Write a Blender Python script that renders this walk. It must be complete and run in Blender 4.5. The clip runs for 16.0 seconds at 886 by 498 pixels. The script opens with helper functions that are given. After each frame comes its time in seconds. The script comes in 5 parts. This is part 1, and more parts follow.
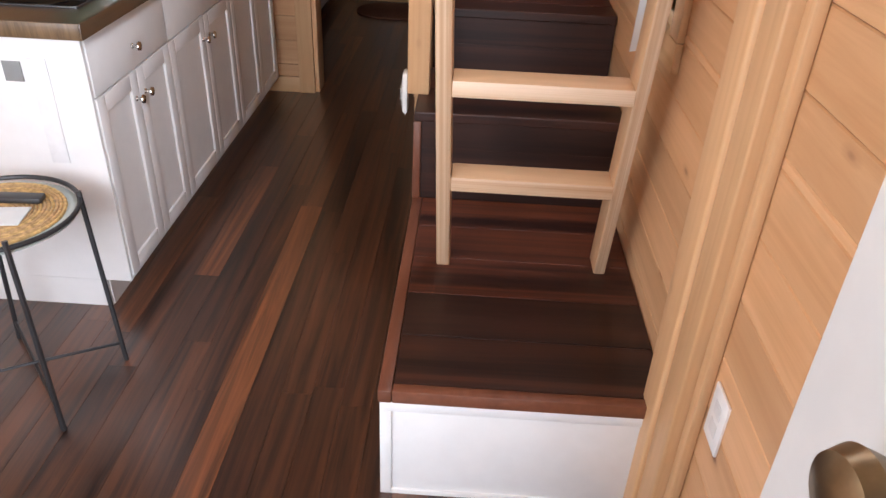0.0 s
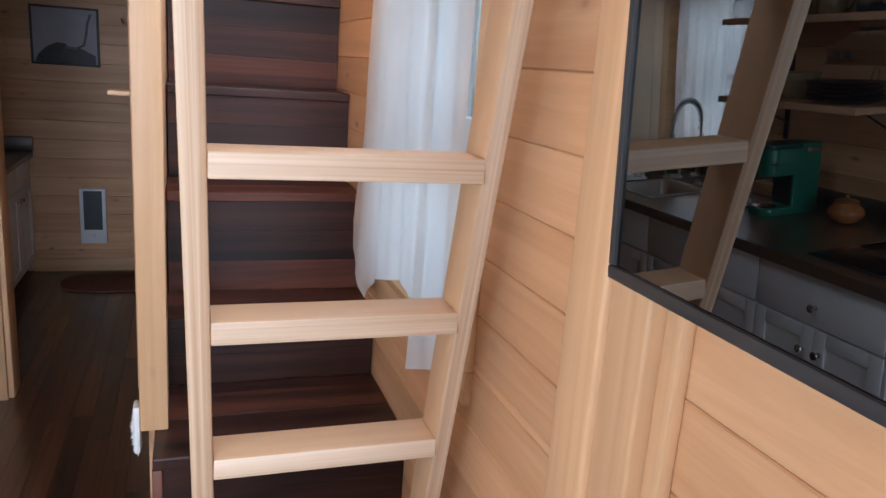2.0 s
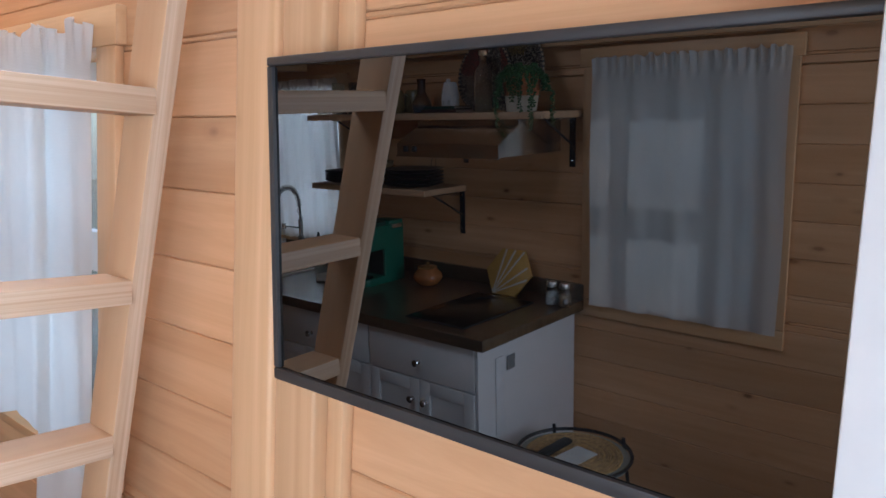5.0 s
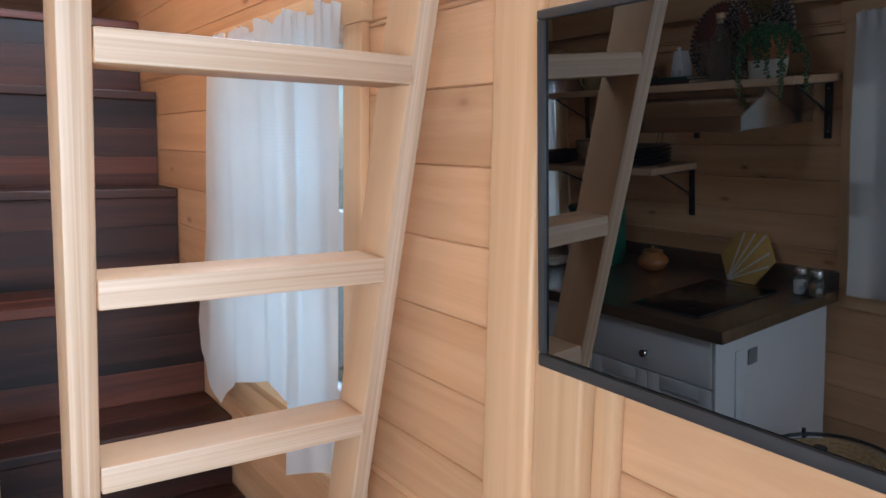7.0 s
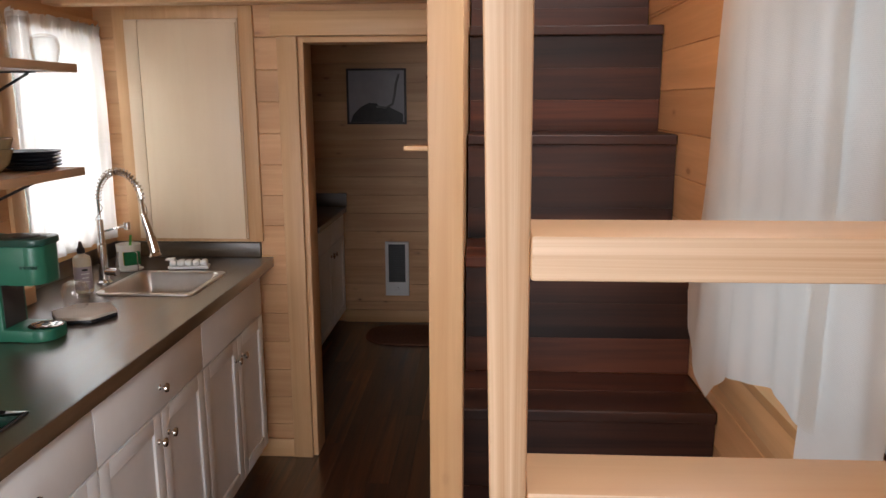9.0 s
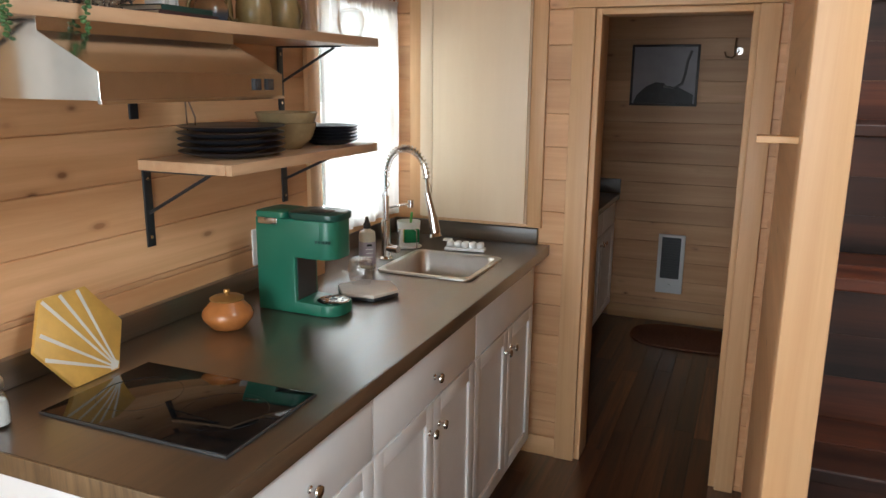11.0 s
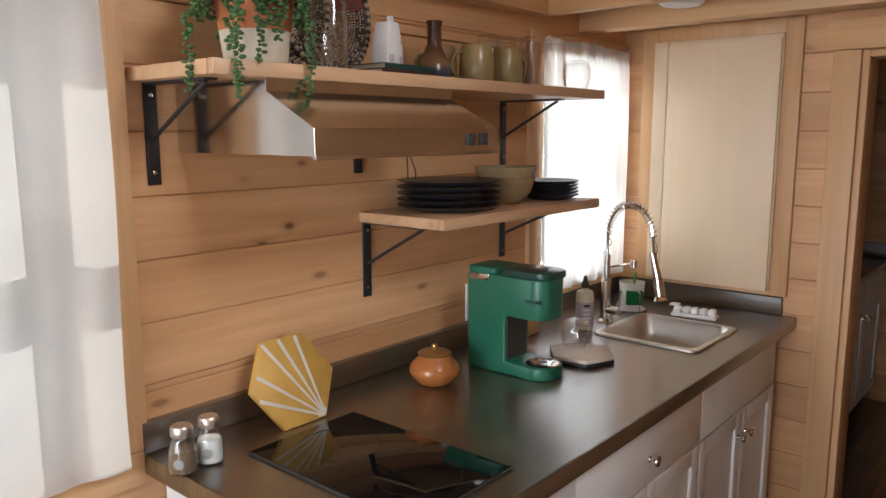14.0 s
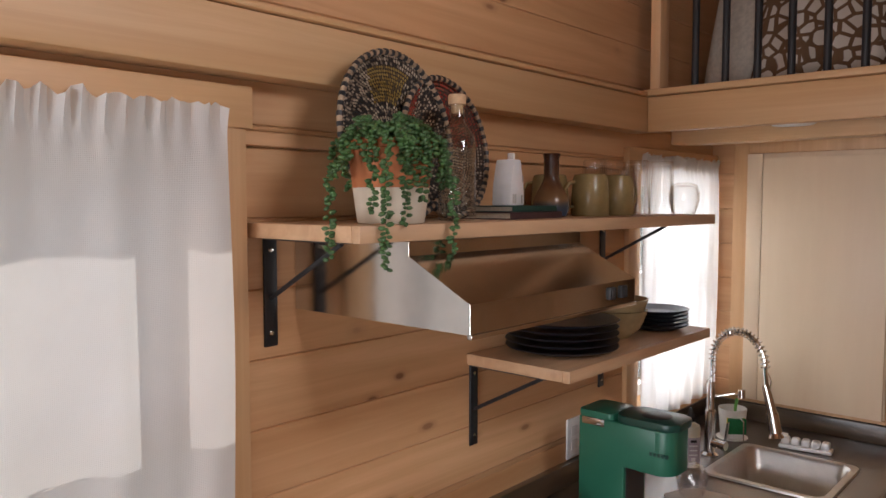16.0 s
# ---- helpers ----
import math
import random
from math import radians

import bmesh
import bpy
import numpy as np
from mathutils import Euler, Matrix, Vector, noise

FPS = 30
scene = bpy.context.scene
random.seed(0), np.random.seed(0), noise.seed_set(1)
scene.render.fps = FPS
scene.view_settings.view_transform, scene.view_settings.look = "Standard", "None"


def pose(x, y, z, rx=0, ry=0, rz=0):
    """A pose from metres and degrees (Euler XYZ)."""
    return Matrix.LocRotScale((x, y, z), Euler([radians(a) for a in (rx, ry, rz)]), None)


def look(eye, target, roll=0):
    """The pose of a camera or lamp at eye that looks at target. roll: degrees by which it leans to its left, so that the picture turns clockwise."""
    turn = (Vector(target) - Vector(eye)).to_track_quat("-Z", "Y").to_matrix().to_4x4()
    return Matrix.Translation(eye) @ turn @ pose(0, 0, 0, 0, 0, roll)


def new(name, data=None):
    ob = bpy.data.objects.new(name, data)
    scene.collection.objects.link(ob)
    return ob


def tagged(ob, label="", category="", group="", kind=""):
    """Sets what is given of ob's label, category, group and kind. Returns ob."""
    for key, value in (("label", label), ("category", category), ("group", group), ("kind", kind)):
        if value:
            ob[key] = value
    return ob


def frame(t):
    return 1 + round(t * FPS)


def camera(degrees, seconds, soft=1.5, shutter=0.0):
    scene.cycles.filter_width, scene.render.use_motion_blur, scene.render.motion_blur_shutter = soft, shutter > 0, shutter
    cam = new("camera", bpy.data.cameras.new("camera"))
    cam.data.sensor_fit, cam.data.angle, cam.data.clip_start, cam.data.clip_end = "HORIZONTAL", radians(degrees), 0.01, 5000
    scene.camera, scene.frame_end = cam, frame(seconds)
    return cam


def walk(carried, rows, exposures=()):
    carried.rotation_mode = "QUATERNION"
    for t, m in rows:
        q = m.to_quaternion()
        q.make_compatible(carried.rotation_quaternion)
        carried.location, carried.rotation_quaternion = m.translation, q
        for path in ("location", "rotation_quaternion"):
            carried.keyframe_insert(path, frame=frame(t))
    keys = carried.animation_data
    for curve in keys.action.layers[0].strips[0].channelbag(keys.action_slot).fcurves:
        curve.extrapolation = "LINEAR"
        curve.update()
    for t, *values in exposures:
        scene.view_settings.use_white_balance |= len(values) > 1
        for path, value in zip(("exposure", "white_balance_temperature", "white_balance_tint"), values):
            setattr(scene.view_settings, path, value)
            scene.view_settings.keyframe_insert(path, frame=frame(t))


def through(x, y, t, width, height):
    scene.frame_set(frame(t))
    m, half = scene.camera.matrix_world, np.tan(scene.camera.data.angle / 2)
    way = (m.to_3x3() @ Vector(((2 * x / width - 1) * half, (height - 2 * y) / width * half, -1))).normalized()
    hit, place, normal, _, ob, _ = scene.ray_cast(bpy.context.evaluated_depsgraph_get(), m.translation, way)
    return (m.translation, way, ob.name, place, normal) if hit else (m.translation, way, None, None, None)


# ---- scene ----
cam = camera(61.5, 16.0)
PATH = [
    (0, (0.127, 0.544, 1.449), (0.081, 2.242, 0.393), 2.6),
    (0.3, (0.085, 0.64, 1.475), (0.047, 2.415, 0.553), 2.1),
    (0.7, (0.003, 0.737, 1.531), (0.003, 2.581, 0.757), 2.0),
    (1, (-0.007, 0.788, 1.545), (0.097, 2.666, 0.865), 2.2),
    (1.5, (0.021, 0.844, 1.577), (0.385, 2.732, 1.026), 3.6),
    (2, (0.051, 0.917, 1.583), (0.7, 2.747, 1.105), 4.2),
    (2.5, (-0.002, 0.941, 1.595), (0.908, 2.674, 1.183), 5.0),
    (3, (-0.064, 0.942, 1.594), (1.054, 2.563, 1.245), 5.3),
    (3.5, (-0.091, 0.922, 1.614), (1.181, 2.438, 1.322), 4.8),
    (4, (-0.067, 0.867, 1.639), (1.36, 2.249, 1.402), 4.0),
    (4.2, (-0.064, 0.855, 1.641), (1.427, 2.168, 1.417), 3.7),
    (6.3, (-0.112, 0.898, 1.652), (1.403, 2.186, 1.439), 1.8),
    (6.5, (-0.112, 0.927, 1.649), (1.325, 2.298, 1.411), 1.4),
    (7, (-0.078, 0.988, 1.619), (1.042, 2.622, 1.344), 1.0),
    (7.5, (-0.066, 1.044, 1.591), (0.699, 2.865, 1.28), -0.1),
    (8, (-0.059, 1.149, 1.574), (0.397, 3.068, 1.242), -0.3),
    (8.5, (-0.041, 1.273, 1.571), (0.107, 3.236, 1.218), -0.4),
    (9, (0.038, 1.354, 1.558), (-0.068, 3.312, 1.169), -0.2),
    (9.5, (0.014, 1.425, 1.544), (-0.301, 3.357, 1.131), 0.1),
    (10, (-0.06, 1.472, 1.555), (-0.525, 3.369, 1.126), 0.3),
    (12.3, (-0.148, 1.641, 1.543), (-1.209, 3.287, 1.135), 0.6),
    (12.5, (-0.144, 1.646, 1.539), (-1.243, 3.27, 1.145), 0.6),
    (13, (-0.142, 1.652, 1.539), (-1.32, 3.227, 1.176), 0.4),
    (13.5, (-0.148, 1.656, 1.541), (-1.382, 3.193, 1.202), 0.1),
    (14, (-0.145, 1.67, 1.555), (-1.426, 3.174, 1.245), -0.1),
    (14.5, (-0.185, 1.674, 1.605), (-1.5, 3.157, 1.339), -0.2),
    (15, (-0.28, 1.66, 1.659), (-1.616, 3.132, 1.443), -0.1),
    (15.5, (-0.365, 1.646, 1.697), (-1.706, 3.121, 1.53), -0.0),
    (16, (-0.416, 1.642, 1.717), (-1.751, 3.125, 1.587), 0.0),
]
EXPOSURE = [(0.0, 0.2, 6000, 13), (0.5, 0.1, 5500, 4), (1.0, 0.05, 5800, 10), (1.5, 0.2, 6200, 12), (2.0, 0.1, 5200, 7), (2.5, 0.15, 5000, 6), (4.0, 0.15, 5000, 7), (6.5, 0.15, 5200, 8), (7.5, 0.1, 4700, -3),
            (8.0, 0.05, 5800, 4), (9.0, -0.18, 6400, 12), (9.5, -0.1, 6600, 14), (10.0, 0.05, 6100, 7), (12.5, 0.12, 6000, 2), (14.0, -0.05, 6200, 9), (15.0, -0.32, 6300, 14), (16.0, -0.45, 6400, 16)]
walk(cam, [(t, look(eye, target, roll)) for t, eye, target, roll in PATH], EXPOSURE)

# ---- world, sun, window light ----
world = bpy.data.worlds.new("world")
scene.world = world
world.use_nodes = True
wn = world.node_tree
sky = wn.nodes.new("ShaderNodeTexSky")
sky.sky_type = "NISHITA"
sky.sun_disc = False
sky.sun_elevation = radians(38)
sky.sun_rotation = radians(245)
wn.links.new(sky.outputs[0], wn.nodes["Background"].inputs[0])
wn.nodes["Background"].inputs[1].default_value = 0.12

sun = new("sun", bpy.data.lights.new("sun", "SUN"))
sun.data.energy = 3.4
sun.data.angle = radians(0.5)
sun.data.color = (1.0, 0.94, 0.85)
sun.matrix_basis = look((-6, -3.2, 5.3), (-1.2, 2.2, 0.9))


def window_light(name, place, target, w, h, watts, color=(0.93, 0.96, 1.0), spread=180):
    lamp = new(name, bpy.data.lights.new(name, "AREA"))
    lamp.data.shape, lamp.data.size, lamp.data.size_y = "RECTANGLE", w, h
    lamp.data.energy, lamp.data.color = watts, color
    lamp.data.spread = radians(spread)
    lamp.matrix_basis = look(place, target)


window_light("daylight_kitchen_window", (-1.66, 2.0, 1.38), (0, 2.0, 1.38), 0.62, 0.9, 0.5)
window_light("daylight_sink_window", (-1.66, 4.1, 1.42), (0, 4.1, 1.42), 0.56, 0.76, 12)
window_light("daylight_stair_window", (0.71, 2.65, 1.38), (0, 2.65, 1.38), 0.62, 0.86, 2.0, (0.86, 0.93, 1.0))
# added fill light: an unseen high opening that brightens the kitchen side
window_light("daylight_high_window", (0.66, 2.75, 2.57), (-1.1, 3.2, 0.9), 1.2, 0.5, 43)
window_light("daylight_entry", (0.06, 0.04, 1.1), (-1.0, 4.4, 0.85), 0.74, 1.9, 4.6, spread=70)
# unseen front-wall window, added for the bright hood side and partition wall
window_light("daylight_porch_window", (-0.93, 0.05, 1.42), (-0.93, 3.0, 1.25), 0.8, 0.88, 45)
# hidden fill source near the entry, added to light the east wall
window_light("daylight_front_window", (-1.60, 0.74, 1.4), (0, 1.0, 1.3), 0.88, 0.9, 8.5)


# ---- materials ----
def mat(name):
    m = bpy.data.materials.new(name)
    m.use_nodes = True
    nt = m.node_tree
    return m, nt, nt.nodes["Principled BSDF"]


def nd(nt, kind, **kw):
    n = nt.nodes.new(kind)
    for k, v in kw.items():
        n.inputs[k].default_value = v
    return n


def ramp(nt, fac, stops):
    r = nt.nodes.new("ShaderNodeValToRGB")
    e = r.color_ramp.elements
    while len(e) < len(stops):
        e.new(0.5)
    for el, (p, c) in zip(e, stops):
        el.position = p
        el.color = (*c, 1) if len(c) == 3 else c
    nt.links.new(fac, r.inputs[0])
    return r.outputs[0]


def mixc(nt, fac, a, b, mode="MIX"):
    n = nt.nodes.new("ShaderNodeMix")
    n.data_type, n.blend_type = "RGBA", mode
    if isinstance(fac, float):
        n.inputs[0].default_value = fac
    else:
        nt.links.new(fac, n.inputs[0])
    for i, v in ((6, a), (7, b)):
        if isinstance(v, tuple):
            n.inputs[i].default_value = (*v, 1)
        else:
            nt.links.new(v, n.inputs[i])
    return n.outputs[2]


def math_node(nt, op, a, b=None):
    n = nt.nodes.new("ShaderNodeMath")
    n.operation = op
    for i, v in enumerate((a, b)):
        if v is None:
            continue
        if isinstance(v, (int, float)):
            n.inputs[i].default_value = v
        else:
            nt.links.new(v, n.inputs[i])
    return n.outputs[0]


def bump(nt, b, height, strength=0.2, distance=0.002):
    n = nd(nt, "ShaderNodeBump", Strength=strength, Distance=distance)
    nt.links.new(height, n.inputs["Height"])
    nt.links.new(n.outputs[0], b.inputs["Normal"])


def coords(nt, axis, stretch, per_piece=True):
    """Object coordinates squeezed along the grain, shifted from piece to piece."""
    tc = nt.nodes.new("ShaderNodeTexCoord")
    info = nt.nodes.new("ShaderNodeObjectInfo")
    isl = nt.nodes.new("ShaderNodeNewGeometry")
    s = math_node(nt, "ADD", info.outputs["Random"], isl.outputs["Random Per Island"])
    add = nt.nodes.new("ShaderNodeVectorMath")
    add.operation = "MULTIPLY_ADD"
    comb = nt.nodes.new("ShaderNodeCombineXYZ")
    for i in range(3):
        nt.links.new(s, comb.inputs[i])
    nt.links.new(comb.outputs[0], add.inputs[0])
    k = 17.0 if per_piece else 0.0
    add.inputs[1].default_value = (k, k * 0.7, k * 1.3)
    nt.links.new(tc.outputs["Object"], add.inputs[2])
    mp = nt.nodes.new("ShaderNodeMapping")
    sc = [1.0, 1.0, 1.0]
    sc["xyz".index(axis)] = stretch
    mp.inputs["Scale"].default_value = sc
    nt.links.new(add.outputs[0], mp.inputs[0])
    return mp.outputs[0], s


def wood(name, dark, light, axis="y", rough=0.5, grain=30.0, knots=0.5, knot_color=(0.16, 0.06, 0.02), spread=0.25, coat=0.0, bumps=0.25, stretch=0.09, tones=None, spec=0.5, sharp=1.0, coat_ior=1.5):
    m, nt, b = mat(name)
    v, rnd = coords(nt, axis, stretch)
    n1 = nd(nt, "ShaderNodeTexNoise", Scale=grain, Detail=6.0, Roughness=0.65, Distortion=0.6)
    n2 = nd(nt, "ShaderNodeTexNoise", Scale=4.0, Detail=3.0, Roughness=0.5, Distortion=0.3)
    n3 = nd(nt, "ShaderNodeTexNoise", Scale=grain * 6, Detail=3.0)
    for n in (n1, n2, n3):
        nt.links.new(v, n.inputs["Vector"])
    f = math_node(nt, "ADD", math_node(nt, "MULTIPLY", n1.outputs[0], 0.65), math_node(nt, "MULTIPLY", n2.outputs[0], 0.35))
    c = ramp(nt, f, [(0.5 - 0.2 * sharp, dark), (0.5, tuple((p + q) / 2 for p, q in zip(dark, light))), (0.5 + 0.18 * sharp, light)])
    tone = ramp(nt, math_node(nt, "FRACT", math_node(nt, "MULTIPLY", rnd, 7.31)), tones or [(0.0, (1 - spread,) * 3), (0.5, (1.0, 0.98, 0.95)), (1.0, (1 + spread, 1 + spread * 0.85, 1 + spread * 0.7))])
    c = mixc(nt, 1.0, c, tone, "MULTIPLY")
    if knots > 0:
        vk, _ = coords(nt, axis, 0.55)
        vo = nd(nt, "ShaderNodeTexVoronoi", Scale=6.2, Randomness=1.0)
        wob = nd(nt, "ShaderNodeTexNoise", Scale=9.0, Detail=3.0)
        nt.links.new(vk, vo.inputs["Vector"])
        nt.links.new(vk, wob.inputs["Vector"])
        d = math_node(nt, "ADD", vo.outputs["Distance"], math_node(nt, "MULTIPLY", wob.outputs[0], 0.06))
        k = ramp(nt, d, [(0.0, (1, 1, 1)), (0.062, (0.95, 0.95, 0.95)), (0.082, (0.4, 0.4, 0.4)), (0.105, (0.13, 0.13, 0.13)), (0.17, (0, 0, 0))])
        c = mixc(nt, math_node(nt, "MULTIPLY", k, knots), c, knot_color)
    if knots > 0.5:
        vs_, _ = coords(nt, axis, 0.4)
        pin = nd(nt, "ShaderNodeTexVoronoi", Scale=9.0, Randomness=1.0)
        nt.links.new(vs_, pin.inputs["Vector"])
        pk = ramp(nt, pin.outputs["Distance"], [(0.0, (1, 1, 1)), (0.055, (0.9, 0.9, 0.9)), (0.08, (0.3, 0.3, 0.3)), (0.14, (0, 0, 0))])
        c = mixc(nt, math_node(nt, "MULTIPLY", pk, 0.75), c, (0.22, 0.085, 0.03))
        cloud = nd(nt, "ShaderNodeTexNoise", Scale=2.4, Detail=2.0)
        nt.links.new(v, cloud.inputs["Vector"])
        c = mixc(nt, 1.0, c, ramp(nt, cloud.outputs[0], [(0.3, (0.9, 0.86, 0.82)), (0.7, (1.06, 1.05, 1.05))]), "MULTIPLY")
    nt.links.new(c, b.inputs["Base Color"])
    r = math_node(nt, "ADD", math_node(nt, "MULTIPLY", n1.outputs[0], 0.2), rough - 0.1)
    nt.links.new(r, b.inputs["Roughness"])
    b.inputs["Coat Weight"].default_value = coat
    b.inputs["Specular IOR Level"].default_value = spec
    b.inputs["Coat Roughness"].default_value = 0.25
    b.inputs["Coat IOR"].default_value = coat_ior
    bump(nt, b, math_node(nt, "ADD", n1.outputs[0], math_node(nt, "MULTIPLY", n3.outputs[0], 0.5)), bumps, 0.001)
    return m


def plain(name, color, rough=0.5, metal=0.0, vary=0.06, scale=14.0, bumps=0.05, **kw):
    m, nt, b = mat(name)
    tc = nt.nodes.new("ShaderNodeTexCoord")
    n = nd(nt, "ShaderNodeTexNoise", Scale=scale, Detail=5.0, Roughness=0.6)
    n2 = nd(nt, "ShaderNodeTexNoise", Scale=scale * 11, Detail=2.0)
    nt.links.new(tc.outputs["Object"], n.inputs["Vector"])
    nt.links.new(tc.outputs["Object"], n2.inputs["Vector"])
    lo, hi = tuple(c * (1 - vary) for c in color), tuple(min(1.0, c * (1 + vary)) for c in color)
    nt.links.new(ramp(nt, n.outputs[0], [(0.35, lo), (0.65, hi)]), b.inputs["Base Color"])
    nt.links.new(math_node(nt, "ADD", math_node(nt, "MULTIPLY", n.outputs[0], 0.12), max(0.0, rough - 0.06)), b.inputs["Roughness"])
    b.inputs["Metallic"].default_value = metal
    for k, v in kw.items():
        b.inputs[k].default_value = v
    if bumps:
        bump(nt, b, n2.outputs[0], bumps, 0.0006)
    return m


def glass(name, tint=(0.97, 0.985, 0.98), gloss=0.8):
    """Thin clear glass: seen through, with a gloss that grows at grazing angles."""
    m, nt, b = mat(name)
    out = nt.nodes["Material Output"]
    nt.nodes.remove(b)
    tr, gl, lw = nt.nodes.new("ShaderNodeBsdfTransparent"), nt.nodes.new("ShaderNodeBsdfGlossy"), nt.nodes.new("ShaderNodeLayerWeight")
    tr.inputs["Color"].default_value = (*tint, 1)
    gl.inputs["Roughness"].default_value = 0.02
    mx = nt.nodes.new("ShaderNodeMixShader")
    nt.links.new(math_node(nt, "ADD", math_node(nt, "MULTIPLY", math_node(nt, "POWER", lw.outputs["Facing"], 2.2), gloss), 0.05), mx.inputs[0])
    nt.links.new(tr.outputs[0], mx.inputs[1])
    nt.links.new(gl.outputs[0], mx.inputs[2])
    nt.links.new(mx.outputs[0], out.inputs[0])
    return m


def cloth(name, color, through=0.6, weave=700.0):
    m, nt, b = mat(name)
    out = nt.nodes["Material Output"]
    nt.nodes.remove(b)
    tc = nt.nodes.new("ShaderNodeTexCoord")
    w1 = nd(nt, "ShaderNodeTexWave", Scale=weave / 6.3, Distortion=0.4)
    w1.bands_direction = "Y"
    w2 = nd(nt, "ShaderNodeTexWave", Scale=weave / 6.3, Distortion=0.4)
    w2.bands_direction = "Z"
    big = nd(nt, "ShaderNodeTexNoise", Scale=6.0, Detail=4.0)
    for n in (w1, w2, big):
        nt.links.new(tc.outputs["Object"], n.inputs["Vector"])
    h = math_node(nt, "ADD", w1.outputs["Fac"], w2.outputs["Fac"])
    c = ramp(nt, big.outputs[0], [(0.3, tuple(x * 0.93 for x in color)), (0.7, color)])
    d, t = nt.nodes.new("ShaderNodeBsdfDiffuse"), nt.nodes.new("ShaderNodeBsdfTranslucent")
    bp = nd(nt, "ShaderNodeBump", Strength=0.25, Distance=0.0006)
    nt.links.new(h, bp.inputs["Height"])
    for s in (d, t):
        nt.links.new(c, s.inputs["Color"])
        nt.links.new(bp.outputs[0], s.inputs["Normal"])
    mx = nt.nodes.new("ShaderNodeMixShader")
    mx.inputs[0].default_value = through
    nt.links.new(d.outputs[0], mx.inputs[1])
    nt.links.new(t.outputs[0], mx.inputs[2])
    nt.links.new(mx.outputs[0], out.inputs[0])
    return m


PINE_Y = wood("knotty pine boards", (0.51, 0.272, 0.118), (0.73, 0.458, 0.250), "y", 0.5, 22, 0.9, spread=0.08, stretch=0.05)
PINE_X = wood("knotty pine boards across", (0.51, 0.272, 0.118), (0.73, 0.458, 0.250), "x", 0.5, 22, 0.9, spread=0.08, stretch=0.05)
PINE_Z = wood("clear pine upright", (0.545, 0.310, 0.142), (0.73, 0.472, 0.258), "z", 0.48, 30, 0.15, spread=0.06, stretch=0.03)
TRIM_X = wood("clear pine trim across", (0.535, 0.305, 0.135), (0.71, 0.460, 0.245), "x", 0.48, 30, 0.15, spread=0.06, stretch=0.03)
TRIM_Y = wood("clear pine trim along", (0.535, 0.305, 0.135), (0.71, 0.460, 0.245), "y", 0.48, 30, 0.15, spread=0.06, stretch=0.03)
FIR_Z = wood("plywood edge upright", (0.37, 0.20, 0.09), (0.76, 0.60, 0.44), "z", 0.5, 80, 0.12, spread=0.03, bumps=0.4, stretch=0.008)
FIR_X = wood("plywood edge across", (0.37, 0.20, 0.09), (0.76, 0.60, 0.44), "x", 0.5, 80, 0.12, spread=0.03, bumps=0.4, stretch=0.008)
FIR_FACE_Z = wood("plywood face upright", (0.50, 0.30, 0.155), (0.64, 0.42, 0.24), "z", 0.5, 14, 0.0, spread=0.03, bumps=0.1, stretch=0.05)
FIR_FACE_X = wood("plywood face across", (0.50, 0.30, 0.155), (0.64, 0.42, 0.24), "x", 0.5, 14, 0.0, spread=0.03, bumps=0.1, stretch=0.05)
FLOOR_W = wood("dark hardwood floor", (0.013, 0.0056, 0.0042), (0.135, 0.049, 0.021), "y", 0.38, 26, 0.0, coat=1.0, bumps=0.1, stretch=0.04, sharp=0.6, tones=[(0.0, (0.6, 0.6, 0.6)), (0.5, (0.9, 0.88, 0.86)), (0.8, (1.2, 1.2, 1.1)), (0.93, (1.7, 1.65, 1.4)), (1.0, (2.3, 2.1, 1.6))])
STAIR_W = wood("dark hardwood stair", (0.011, 0.0042, 0.0033), (0.078, 0.0265, 0.0135), "x", 0.42, 16, 0.0, bumps=0.1, stretch=0.03, spec=0.4, sharp=0.6, tones=[(0.0, (0.5, 0.5, 0.52)), (0.55, (0.95, 0.88, 0.86)), (0.78, (1.4, 1.2, 1.1)), (1.0, (2.6, 2.1, 1.7))])
STAIR_EDGE = wood("reddish hardwood edge", (0.10, 0.034, 0.018), (0.19, 0.07, 0.036), "y", 0.4, 24, 0.0, spread=0.1)
COUNTER = wood("dark laminate counter", (0.022, 0.014, 0.009), (0.085, 0.052, 0.028), "y", 0.34, 50, 0.0, spread=0.0, bumps=0.02, stretch=0.03, coat=1.0, spec=0.9, coat_ior=1.9)
COUNTER_X = wood("dark laminate across", (0.030, 0.020, 0.012), (0.105, 0.070, 0.040), "x", 0.34, 36, 0.0, spread=0.0, bumps=0.1)
WHITE = plain("white cabinet paint", (0.78, 0.78, 0.77), 0.38, vary=0.02, bumps=0.04)
CREAM = wood("pale maple panel", (0.73, 0.57, 0.40), (0.78, 0.63, 0.455), "z", 0.45, 14, 0.0, spread=0.02, bumps=0.04)
BLACK = plain("black powder coat", (0.018, 0.018, 0.02), 0.45, vary=0.2)
STEEL = plain("brushed stainless", (0.60, 0.585, 0.56), 0.15, 1.0, vary=0.04, scale=30)
CHROME = plain("polished nickel", (0.68, 0.66, 0.63), 0.14, 1.0, vary=0.03)
CURTAIN = cloth("white linen curtain", (0.82, 0.82, 0.80), 0.5)
GLASS = glass("clear glass")
TUMBLER = glass("drinking glass", (0.982, 0.98, 0.975), 0.55)
GREY_PLASTIC = plain("dark grey plastic", (0.036, 0.035, 0.035), 0.4, vary=0.1)
SCREEN, _, _b = mat("black screen glass")
_b.inputs["Base Color"].default_value = (0.0012, 0.0011, 0.0011, 1)
